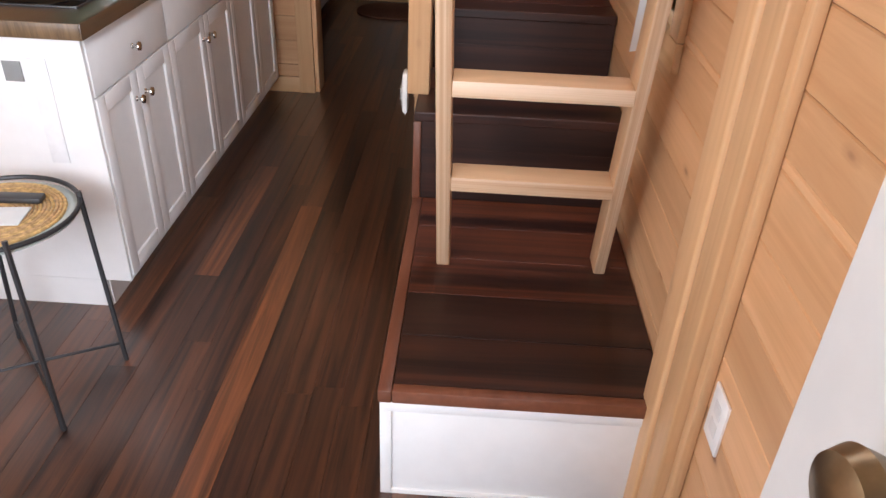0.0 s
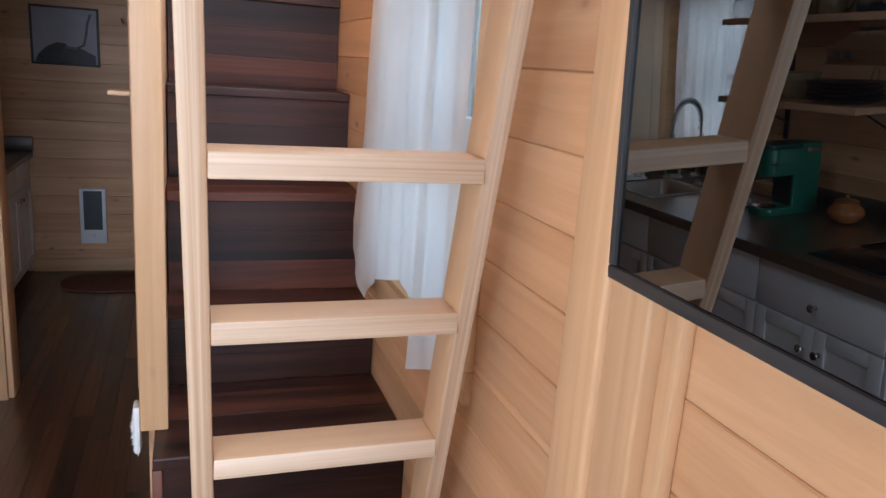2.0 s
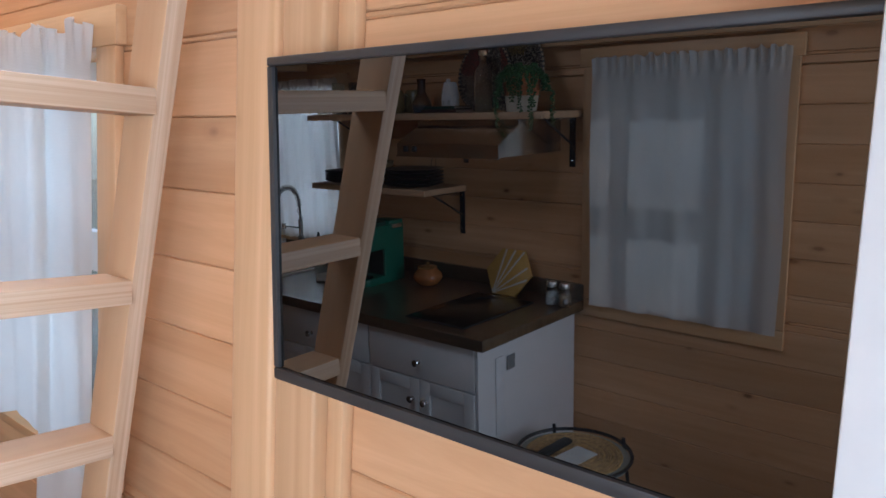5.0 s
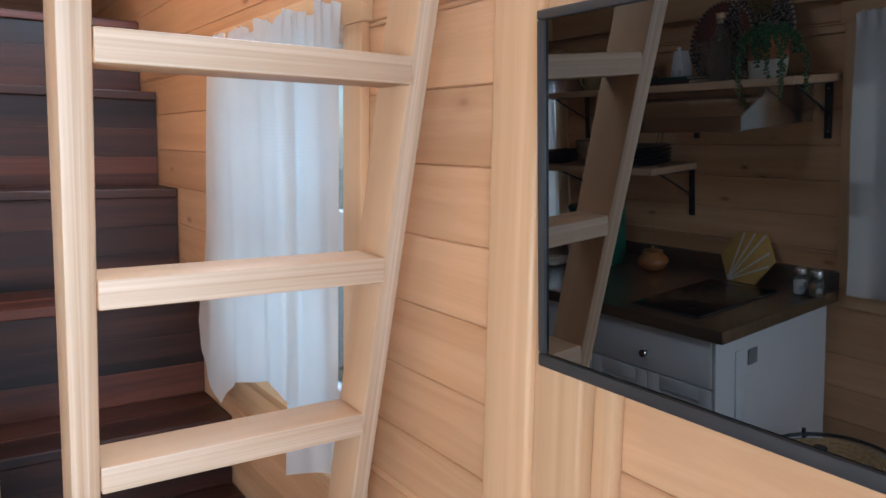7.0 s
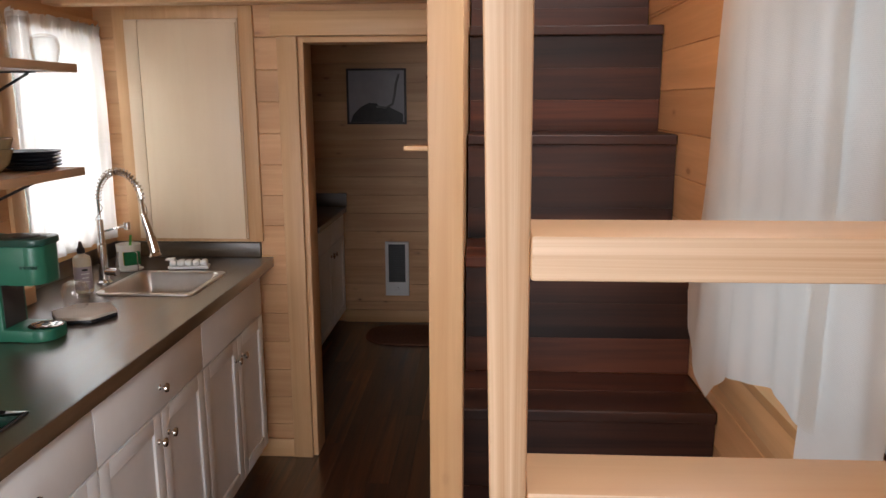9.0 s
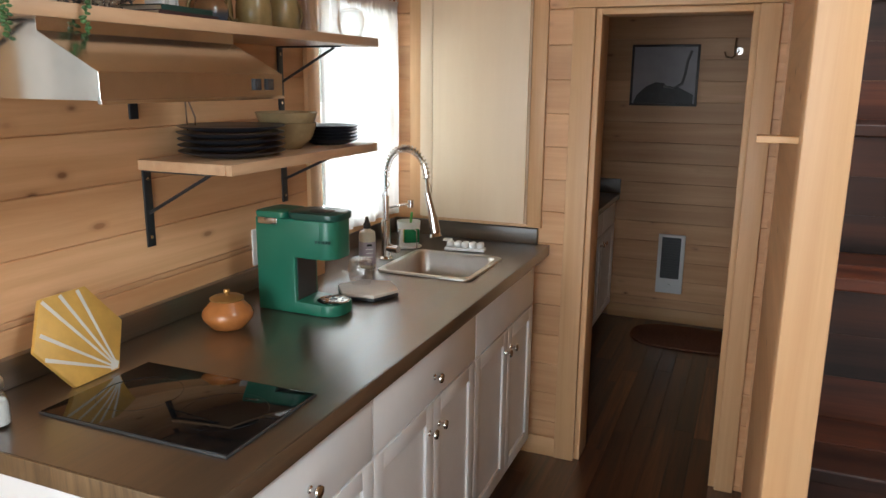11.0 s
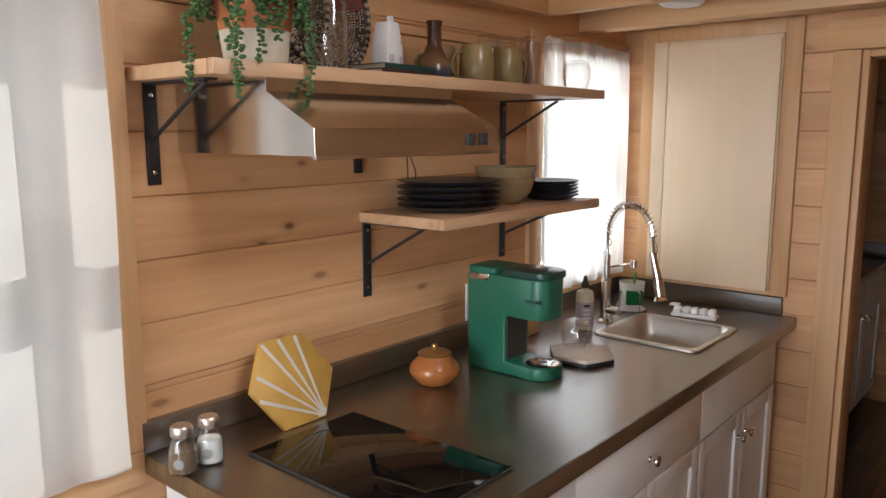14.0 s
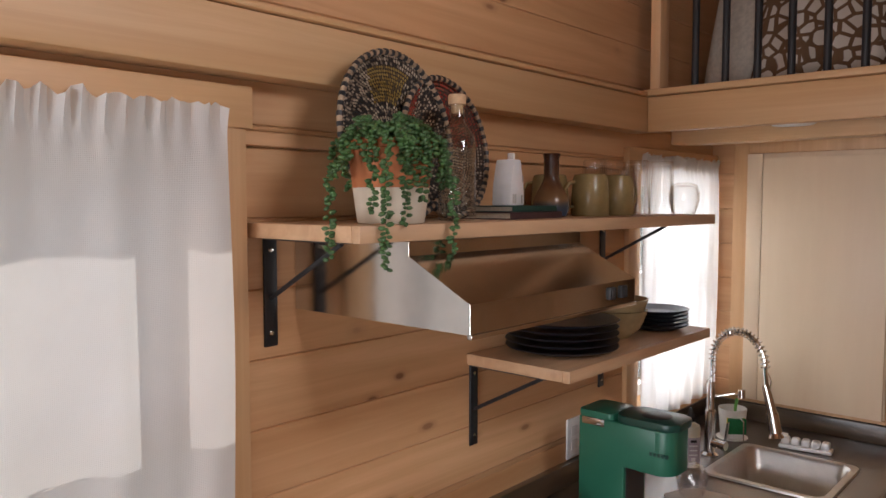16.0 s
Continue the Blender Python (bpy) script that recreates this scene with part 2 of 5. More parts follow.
_b.inputs["Roughness"].default_value = 0.012
_b.inputs["IOR"].default_value = 1.95
COOK_GLASS, _, _b = mat("black ceramic cooktop glass")
_b.inputs["Base Color"].default_value = (0.004, 0.004, 0.0042, 1)
_b.inputs["Roughness"].default_value = 0.05
STEEL_SATIN = plain("satin stainless", (0.66, 0.64, 0.61), 0.34, 1.0, vary=0.04, scale=30)
GROUND = plain("grass ground", (0.09, 0.11, 0.05), 0.9, vary=0.4, scale=2.0, bumps=0.4)


# ---- mesh helpers ----
def box(bm, x0, x1, y0, y1, z0, z1, bev=0.0, seg=2, m=None):
    r = bmesh.ops.create_cube(bm, size=1.0, matrix=Matrix.Translation(((x0 + x1) / 2, (y0 + y1) / 2, (z0 + z1) / 2)) @ Matrix.Diagonal((x1 - x0, y1 - y0, z1 - z0, 1)))
    vs = r["verts"]
    if bev:
        es = list({e for v in vs for e in v.link_edges})
        g = bmesh.ops.bevel(bm, geom=es, offset=bev, segments=seg, affect="EDGES", profile=0.5)
        vs = list({v for f in g["faces"] for v in f.verts} | {v for v in vs if v.is_valid})
    if m is not None:
        bmesh.ops.transform(bm, matrix=m, verts=vs)
    return vs


def cyl(bm, p, q, r0, r1=None, n=16):
    p, q = Vector(p), Vector(q)
    d = q - p
    mtx = Matrix.Translation((p + q) / 2) @ d.to_track_quat("Z", "Y").to_matrix().to_4x4()
    return bmesh.ops.create_cone(bm, cap_ends=True, segments=n, radius1=r0, radius2=r0 if r1 is None else r1, depth=d.length, matrix=mtx)["verts"]


def lathe(bm, prof, c=(0, 0, 0), n=28, m=None):
    rings = []
    for r, z in prof:
        if r < 1e-5:
            rings.append([bm.verts.new((c[0], c[1], c[2] + z))])
        else:
            rings.append([bm.verts.new((c[0] + r * math.cos(2 * math.pi * i / n), c[1] + r * math.sin(2 * math.pi * i / n), c[2] + z)) for i in range(n)])
    for a, b in zip(rings, rings[1:]):
        for i in range(n):
            j = (i + 1) % n
            if len(a) == 1 and len(b) == 1:
                continue
            if len(a) == 1:
                bm.faces.new((a[0], b[j], b[i]))
            elif len(b) == 1:
                bm.faces.new((a[i], a[j], b[0]))
            else:
                bm.faces.new((a[i], a[j], b[j], b[i]))
    vs = [v for r in rings for v in r]
    bmesh.ops.recalc_face_normals(bm, faces=list({f for v in vs for f in v.link_faces}))
    if m is not None:
        bmesh.ops.transform(bm, matrix=m, verts=vs)
    return vs


def tube(bm, pts, r, n=8, closed=False):
    pts = [Vector(p) for p in pts]
    rings = []
    for i, p in enumerate(pts):
        a = pts[i - 1] if (i or closed) else p
        b = pts[(i + 1) % len(pts)] if (i < len(pts) - 1 or closed) else p
        q = (b - a).to_track_quat("Z", "Y")
        rings.append([bm.verts.new(p + q @ Vector((r * math.cos(2 * math.pi * k / n), r * math.sin(2 * math.pi * k / n), 0))) for k in range(n)])
    pairs = list(zip(rings, rings[1:])) + ([(rings[-1], rings[0])] if closed else [])
    for a, b in pairs:
        off = min(range(n), key=lambda o: (a[0].co - b[o].co).length)
        for k in range(n):
            bm.faces.new((a[k], a[(k + 1) % n], b[(k + 1 + off) % n], b[(k + off) % n]))
    if not closed:
        bm.faces.new(rings[0][::-1])
        bm.faces.new(rings[-1])


def prism(bm, poly, axis, a, b, bev=0.0):
    """A polygon of two coordinates drawn out along an axis from a to b."""
    def at(p, w):
        return {"x": (w, p[0], p[1]), "y": (p[0], w, p[1]), "z": (p[0], p[1], w)}[axis]
    lo, hi = [bm.verts.new(at(p, a)) for p in poly], [bm.verts.new(at(p, b)) for p in poly]
    n = len(poly)
    fs = [bm.faces.new(lo), bm.faces.new(hi[::-1])] + [bm.faces.new((lo[i], hi[i], hi[(i + 1) % n], lo[(i + 1) % n])) for i in range(n)]
    bmesh.ops.recalc_face_normals(bm, faces=fs)
    if bev:
        bmesh.ops.bevel(bm, geom=list({e for f in fs for e in f.edges}), offset=bev, segments=2, affect="EDGES", profile=0.5)


def mesh_of(name, bm, material, smooth=False):
    me = bpy.data.meshes.new(name)
    bm.to_mesh(me)
    bm.free()
    me.materials.append(material)
    if smooth:
        for p in me.polygons:
            p.use_smooth = True
        me.set_sharp_from_angle(angle=radians(38))
    return me


def part(name, bm, material, parent, label="", smooth=True):
    ob = new(name, mesh_of(name, bm, material, smooth))
    ob.parent = parent
    if parent.type == "EMPTY":
        ob.matrix_parent_inverse = parent.matrix_basis.inverted()
    if label:
        ob["label"] = label
    return ob


def thing(name, bm, material, label, category, group="", kind="", smooth=True):
    return tagged(new(name, mesh_of(name, bm, material, smooth)), label, category, group, kind)


def base(name, x, y, z, label, category, group="", kind=""):
    e = new(name)
    e.empty_display_size = 0.05
    e.matrix_basis = Matrix.Translation((x, y, z))
    return tagged(e, label, category, group, kind)


def B():
    return bmesh.new()


def swell(ob, foot, k):
    """Enlarges a finished thing about its foot."""
    m = Matrix.Translation(foot) @ Matrix.Scale(k, 4) @ Matrix.Translation(-Vector(foot))
    for c in ob.children:
        c.data.transform(m)


# ---- plan ----
XL, XR, YF, YB, YBATH, ZC = -1.55, 0.60, 0.16, 4.42, 6.50, 3.05
T = 0.14
WIN_L1 = (1.66, 2.30, 0.94, 1.84)
WIN_L2 = (3.82, 4.38, 1.03, 1.81)
WIN_R = (2.30, 2.98, 1.0, 1.84)
# opening added high in the east wall, only to hold a fill lamp
WIN_FILL_HIGH = (2.1, 3.4, 2.3, 2.85)
# west-wall opening with no known window, added for the front fill lamp
WIN_FILL_FRONT = (0.27, 1.2, 0.95, 1.85)
DOOR_B = (-0.71, -0.155, 0.0, 1.815)
DOOR_F = (-0.33, 0.45, 0.0, 2.0)
WIN_S = (-1.36, -0.5, 0.95, 1.9)


def cut_rects(a0, a1, z0, z1, holes):
    """The rectangle less its holes, as rectangles."""
    za = sorted({z0, z1, *[min(max(h[k], z0), z1) for h in holes for k in (2, 3)]})
    out = []
    for p, q in zip(za, za[1:]):
        if q - p < 1e-4:
            continue
        cur = [(a0, a1)]
        for h in holes:
            if h[2] < q - 1e-4 and h[3] > p + 1e-4:
                nxt = []
                for s, e in cur:
                    if h[0] > s:
                        nxt.append((s, min(e, h[0])))
                    if h[1] < e:
                        nxt.append((max(s, h[1]), e))
                cur = [c for c in nxt if c[1] - c[0] > 0.004]
        out += [(s, e, p, q) for s, e in cur]
    return out


def wall(name, axis, face, outward, a0, a1, z0, z1, holes, label, boards=PINE_Y, pitch=0.128, first=0.021):
    """A wall body with real openings, faced on its inner side with grooved boards."""
    bm = B()
    back = face + outward * T
    inner = face + outward * 0.016
    lo, hi = min(inner, back), max(inner, back)
    for s, e, p, q in cut_rects(a0, a1, z0, z1, holes):
        if axis == "y":
            box(bm, lo, hi, s, e, p, q)
        else:
            box(bm, s, e, lo, hi, p, q)
    w = thing(name, bm, PINE_Z, label, "wall", kind="structure", smooth=False)
    z = z0
    nxt_joint = first
    while z < z1 - 0.01:
        zt = min(nxt_joint, z1)
        nxt_joint += pitch
        cuts = [a0, a1]
        for c0, c1 in zip(cuts, cuts[1:]):
            for s, e, p, q in cut_rects(c0 + 0.0006, c1 - 0.0006, z, zt, holes):
                if q - p < 0.006:
                    continue
                g = 0.0027
                f0 = face + outward * 0.0155
                prof = [(f0, p + 0.0004), (face + outward * g, p + 0.0004), (face, p + g), (face, q - g), (face + outward * g, q - 0.0004), (f0, q - 0.0004)]
                pb = B()
                if axis == "y":
                    prism(pb, prof, "y", s, e)
                else:
                    prism(pb, prof, "x", s, e)
                part("board", pb, boards, w, smooth=False)
        z = zt
    return w


# ---- large structure ----
gb = B()
box(gb, -60, 60, -60, 60, -0.75, -0.6)
thing("ground", gb, GROUND, "grassy ground outside around the small house", "ground", kind="structure")

fb = B()
box(fb, XL - T, XR + T, YF - T, YBATH + T, -0.12, -0.02)
floor = thing("floor", fb, FLOOR_W, "dark glossy hardwood plank floor with reddish streaks", "floor", kind="structure", smooth=False)

wall("wall_west", "y", XL, -1, YF - T, YBATH + T, -0.02, ZC, [WIN_L1, WIN_L2, WIN_FILL_FRONT], "knotty pine tongue and groove kitchen wall with windows")
wall("wall_east", "y", XR, 1, YF - T, YBATH + T, -0.02, ZC, [WIN_R, WIN_FILL_HIGH], "knotty pine tongue and groove wall beside the stairs", PINE_Y, 0.1213, 0.011)
wall("wall_north", "x", YB, 1, XL, -0.06, 0.0, 2.02, [DOOR_B], "knotty pine partition wall with a bathroom doorway", PINE_X)
wall("wall_bathroom", "x", YBATH, 1, XL, XR, 0.0, ZC, [], "knotty pine end wall of the dim bathroom", PINE_X)
wall("wall_south", "x", YF, -1, XL, XR, 0.0, ZC, [DOOR_F, WIN_S], "pine wall with the open entry doorway", PINE_X)

cb = B()
box(cb, XL - T, XR + T, YF - T, YBATH + T, ZC, ZC + 0.1)
thing("ceiling", cb, PINE_Y, "plain pine ceiling under the roof", "ceiling", kind="structure", smooth=False)
cb = B()
box(cb, XL, 0.0, 3.80, YBATH, 1.995, 2.02)
thing("ceiling_loft", cb, TRIM_X, "smooth pine underside of the sleeping loft", "ceiling", kind="structure", smooth=False)
cb = B()
box(cb, XL, XR, YF, 1.66, 2.06, 2.16)
thing("ceiling_entry_loft", cb, TRIM_X, "pine underside of the loft above the entry", "ceiling", kind="structure", smooth=False)

# side wall that closes the stair towards the passage
sb = B()
box(sb, -0.052, -0.012, 2.87, 4.42, 0.0, 2.9)
stairwall = thing("wall_stair_side", sb, PINE_Y, "pine boarded side wall of the stairs", "wall", kind="structure", smooth=False)
sb = B()
box(sb, -0.06, 0.0, 4.42, YBATH, 0.0, 2.0)
thing("wall_bathroom_side", sb, PINE_Y, "pine side wall of the bathroom", "wall", kind="structure", smooth=False)


# fascia beam, second beam and the ledge along the wall
def beam(name, x0, x1, y0, y1, z0, z1, m, label):
    bm = B()
    box(bm, x0, x1, y0, y1, z0, z1, 0.004)
    return thing(name, bm, m, label, "beam", kind="structure")


beam("trim_loft_fascia", -1.484, -0.07, 3.758, 3.80, 1.925, 2.03, TRIM_X, "clear pine fascia board along the loft edge")
beam("trim_loft_cap", -1.50, -0.07, 3.748, 3.84, 2.032, 2.052, TRIM_X, "pine cap rail on the loft edge")
beam("trim_loft_joist", XL + 0.002, -0.07, 4.06, 4.15, 1.905, 1.993, TRIM_X, "pine joist under the loft")
beam("trim_wall_ledge", XL + 0.001, -1.484, YF + 0.01, 3.80, 1.925, 2.03, TRIM_Y, "pine ledger board along the kitchen wall")
beam("trim_ledge_cap", XL + 0.001, -1.476, YF + 0.01, 3.745, 2.032, 2.044, TRIM_Y, "thin pine cap on the ledger board")
beam("trim_baseboard", -0.99, -0.79, 4.40, 4.418, 0.0, 0.085, TRIM_X, "low pine baseboard beside the doorway")
beam("trim_baseboard_bathroom", -0.95, 0.0, 6.48, 6.498, 0.0, 0.09, TRIM_X, "pine baseboard in the bathroom")

# bathroom door casing
d = base("door_casing", -0.43, 4.41, 0, "clear pine casing around the bathroom doorway", "door casing", kind="structure")
for n, a in (("jamb_board", (-0.793, -0.711, 4.396, 4.419, 0.0, 1.815)), ("jamb_board", (-0.154, -0.085, 4.396, 4.419, 0.0, 1.815)), ("head_board", (-0.815, -0.072, 4.392, 4.419, 1.816, 1.912))):
    bm = B()
    box(bm, *a, 0.003)
    part(n, bm, PINE_Z if n == "jamb_board" else TRIM_X, d)
for a in ((-0.712, -0.690, 4.42, 4.56, 0.0, 1.814), (-0.176, -0.154, 4.42, 4.56, 0.0, 1.814)):
    bm = B()
    box(bm, *a, 0.002)
    part("reveal", bm, PINE_Z, d)
bm = B()
box(bm, -0.69, -0.176, 4.42, 4.56, 1.792, 1.814, 0.002)
part("reveal", bm, TRIM_X, d)

# unseen slab outside, over the entry, added to keep sun out of the front openings
bm = B()
box(bm, -3.4, 1.6, YF - T - 2.0, YF - T - 0.002, 2.12, 2.2)
thing("porch_roof", bm, PINE_Y, "unseen slab outside the entry wall that blocks the sun", "roof", kind="structure", smooth=False)

# roof eave outside, over the kitchen windows
bm = B()
box(bm, -1.89, XL - T, YF - 0.4, YBATH + 0.4, 1.99, 2.09)
thing("roof_eave", bm, PINE_Y, "plain roof overhang outside the kitchen wall", "roof", kind="structure", smooth=False)

# post on the east wall
p = base("wall_post", 0.57, 1.72, 0, "square pine post with rounded edges against the wall", "post", kind="structure")
bm = B()
box(bm, 0.548, 0.599, 1.70, 1.795, 0.0, 2.05, 0.008, 3)
part("face_board", bm, PINE_Z, p)
bm = B()
box(bm, 0.556, 0.599, 1.612, 1.698, 0.0, 2.05, 0.006, 3)
part("side_board", bm, PINE_Z, p)
bm = B()
box(bm, 0.578, 0.599, 1.578, 1.611, 0.0, 2.05, 0.004)
part("edge_strip", bm, PINE_Z, p)


def window(name, face, out, y0, y1, z0, z1, label):
    w = base(name, face, (y0 + y1) / 2, z0, label, "window", kind="structure")
    o = out
    def bx(n, xa, xb, *r, m=PINE_Z, bev=0.002):
        bm = B()
        box(bm, min(xa, xb), max(xa, xb), *r, bev)
        return part(n, bm, m, w)
    c = 0.075
    bx("casing", face - o * 0.018, face - o * 0.0005, y1, y1 + c, z0 - 0.02, z1)
    bx("casing", face - o * 0.018, face - o * 0.0005, y0 - c, y0, z0 - 0.02, z1)
    bx("head_casing", face - o * 0.022, face - o * 0.0005, y0 - c - 0.012, y1 + c + 0.012, z1, z1 + 0.072, m=TRIM_Y)
    bx("window_sill", face - o * 0.02, face + o * T, y0, y1, z0 - 0.022, z0, m=TRIM_Y)
    f0, f1 = face + o * 0.085, face + o * 0.12
    zm = (z0 + z1) / 2
    for a in ((y0, y0 + 0.04, z0, z1), (y1 - 0.04, y1, z0, z1), (y0 + 0.04, y1 - 0.04, z1 - 0.04, z1), (y0 + 0.04, y1 - 0.04, z0, z0 + 0.04), ((y0 + y1) / 2 + 0.03, (y0 + y1) / 2 + 0.085, z0 + 0.04, zm - 0.045), ((y0 + y1) / 2 + 0.03, (y0 + y1) / 2 + 0.085, zm + 0.045, z1 - 0.04), (y0 + 0.04, y1 - 0.04, zm - 0.045, zm + 0.045)):
        bx("window_frame", f0, f1, *a, m=WHITE)
    bx("apron", face - o * 0.018, face - o * 0.0005, y0 - c, y1 + c, z0 - 0.092, z0 - 0.0225, m=TRIM_Y)
    g = bx("pane", face + o * 0.1, face + o * 0.104, y0 + 0.03, y1 - 0.03, z0 + 0.03, z1 - 0.03, m=GLASS, bev=0.0)
    g.visible_shadow = False
    return w


window("window_1", XL, -1, *WIN_L1, "white framed kitchen window with pine casing")
window("window_2", XL, -1, *WIN_L2, "white framed window over the sink with pine casing")
window("window_3", XR, 1, *WIN_R, "white framed window beside the stairs with pine casing")
# frame of the added high opening, out of view
window("window_5", XR, 1, *WIN_FILL_HIGH, "high clerestory window above the stairs")
# frame around the added front fill opening, never in view
window("window_4", XL, -1, *WIN_FILL_FRONT, "white framed window near the entry")
# front-wall window, unseen, around the lamp that lights the partition wall
w = base("window_6", (WIN_S[0] + WIN_S[1]) / 2, YF, WIN_S[2], "unseen white framed window beside the entry door", "window", kind="structure")
for xa, xb, za, zb in ((WIN_S[0], WIN_S[0] + 0.04, WIN_S[2], WIN_S[3]), (WIN_S[1] - 0.04, WIN_S[1], WIN_S[2], WIN_S[3]), (WIN_S[0] + 0.04, WIN_S[1] - 0.04, WIN_S[3] - 0.04, WIN_S[3]), (WIN_S[0] + 0.04, WIN_S[1] - 0.04, WIN_S[2], WIN_S[2] + 0.04)):
    bm = B()
    box(bm, xa, xb, YF - 0.12, YF - 0.085, za, zb, 0.002)
    part("window_frame", bm, WHITE, w)
for xa, xb, za, zb in ((WIN_S[0] - 0.075, WIN_S[0], WIN_S[2] - 0.02, WIN_S[3]), (WIN_S[1], WIN_S[1] + 0.075, WIN_S[2] - 0.02, WIN_S[3]), (WIN_S[0] - 0.085, WIN_S[1] + 0.085, WIN_S[3], WIN_S[3] + 0.072), (WIN_S[0] - 0.085, WIN_S[1] + 0.085, WIN_S[2] - 0.092, WIN_S[2] - 0.02)):
    bm = B()
    box(bm, xa, xb, YF + 0.0005, YF + 0.018, za, zb, 0.002)
    part("casing", bm, PINE_Z, w)
bm = B()
box(bm, WIN_S[0] + 0.03, WIN_S[1] - 0.03, YF - 0.104, YF - 0.1, WIN_S[2] + 0.03, WIN_S[3] - 0.03)
part("pane", bm, GLASS, w).visible_shadow = False


def curtain(name, x, y0, y1, z0, z1, label, folds=9, amp=0.012, seed=1, hem=0.0, towards=1):
    rng = random.Random(seed)
    bm = B()
    nu, nv = 90, 46
    ph = [rng.uniform(0, 6.28) for _ in range(4)]
    g = []
    for j in range(nv + 1):
        v = j / nv
        row = []
        for i in range(nu + 1):
            u = i / nu
            a = amp * (0.55 + 0.6 * v)
            wx = a * math.sin(folds * 6.28 * u + ph[0] + 0.6 * math.sin(5 * u + ph[1])) + 0.4 * a * math.sin(2.3 * folds * 6.28 * u + ph[2] + 2 * v)
            top = 0.0
            ruff = 0.5 + 0.5 * math.sin(11 * u + ph[1]) * math.sin(23 * u + ph[2])
            if v < 0.09:
                pinch = 1 - abs(v - 0.035) / 0.055 if abs(v - 0.035) < 0.055 else 0.0
                wx += (0.009 * math.sin(21 * 6.28 * u + 3 * math.sin(9 * u)) + 0.003 * math.sin(47 * 6.28 * u + ph[0])) * (1 - v / 0.09) * (0.5 + ruff) - 0.007 * pinch
                top = (0.009 * math.sin(17 * 6.28 * u + ph[3] + 2 * math.sin(13 * u)) * ruff + 0.0025 * math.sin(39 * 6.28 * u)) * (1 - v / 0.09)
            zz = z1 + (z0 - z1) * v + top + hem * v * (math.sin(3.1 * u + ph[3]) * 0.5)
            yy = y0 + (y1 - y0) * u + 0.004 * math.sin(7 * v + 5 * u)
            row.append(bm.verts.new((x + towards * wx, yy, zz)))
        g.append(row)
    for j in range(nv):
        for i in range(nu):
            bm.faces.new((g[j][i], g[j][i + 1], g[j + 1][i + 1], g[j + 1][i]))
    return thing(name, bm, CURTAIN, label, "curtain")


curtain("curtain", -1.503, 1.60, 2.322, 0.905, 1.872, "white gathered linen curtain over the kitchen window", 4, 0.0055, 3)
curtain("curtain", -1.512, 3.80, 4.405, 1.0, 1.86, "white gathered linen curtain over the sink window", 6, 0.008, 5)

# curtain beside the stairs: one lower corner pulled outwards, the hem drawn up, and a narrow strip behind it hanging straight
def lerp_at(table, v):
    for (a, p), (b, q) in zip(table, table[1:]):
        if v <= b:
            k = (v - a) / (b - a)
            return p + (q - p) * k
    return table[-1][1]


FAR = [(0.0, 3.03), (0.45, 3.06), (0.65, 3.10), (0.82, 3.17), (0.9, 3.12), (1.0, 2.98)]
HEM = [(0.0, 1.045), (0.15, 1.05), (0.3, 1.06), (0.5, 1.03), (0.72, 1.0), (0.86, 0.95), (0.95, 0.905), (1.0, 0.92)]
cs = base("curtain", 0.56, 2.65, 0.9, "sheer white curtain hanging unevenly beside the stairs", "curtain")
for near, far, hem, x, seed, pname in ((2.46, FAR, HEM, 0.548, 0.0, "main_drop"), (2.275, [(0, 2.52), (0.6, 2.50), (1, 2.50)], [(0, 0.955), (0.5, 0.92), (1, 0.875)], 0.562, 1.3, "side_drop")):
    bm = B()
    nu, nv = 64, 50
    g = []
    for j in range(nv + 1):
        v = j / nv
        yf = lerp_at(far, v)
        row = []
        for i in range(nu + 1):
            u = i / nu
            y = near + (yf - near) * u
            z = 1.885 + (lerp_at(hem, u) - 1.885) * v + (0.010 * math.sin(31 * y * 1.4) + 0.006 * math.sin(83 * y)) * (1 - v) ** 8
            fold = 0.0055 * math.sin(26 * y + 1.5 * v + seed) + 0.003 * math.sin(61 * y + 3 * v)
            bell = 0.03 * max(0.0, v - 0.5) * u ** 2
            pinch = 0.006 * math.sin(150 * y) * max(0.0, 1 - v / 0.08)
            row.append(bm.verts.new((x - bell + fold * (0.35 + 0.65 * v) + pinch, y, z)))
        g.append(row)
    for j in range(nv):
        for i in range(nu):
            bm.faces.new((g[j][i], g[j][i + 1], g[j + 1][i + 1], g[j + 1][i]))
    part(pname, bm, CURTAIN, cs)

# ---- stairs ----
stairs = base("stairs", 0.28, 1.74, 0, "dark hardwood loft stairs above a white painted plinth", "stairs", kind="structure")
NOSE = [(1.745, 0.33), (2.635, 0.622), (3.04, 0.83), (3.29, 1.153), (3.55, 1.462), (3.79, 1.79), (4.02, 2.06)]
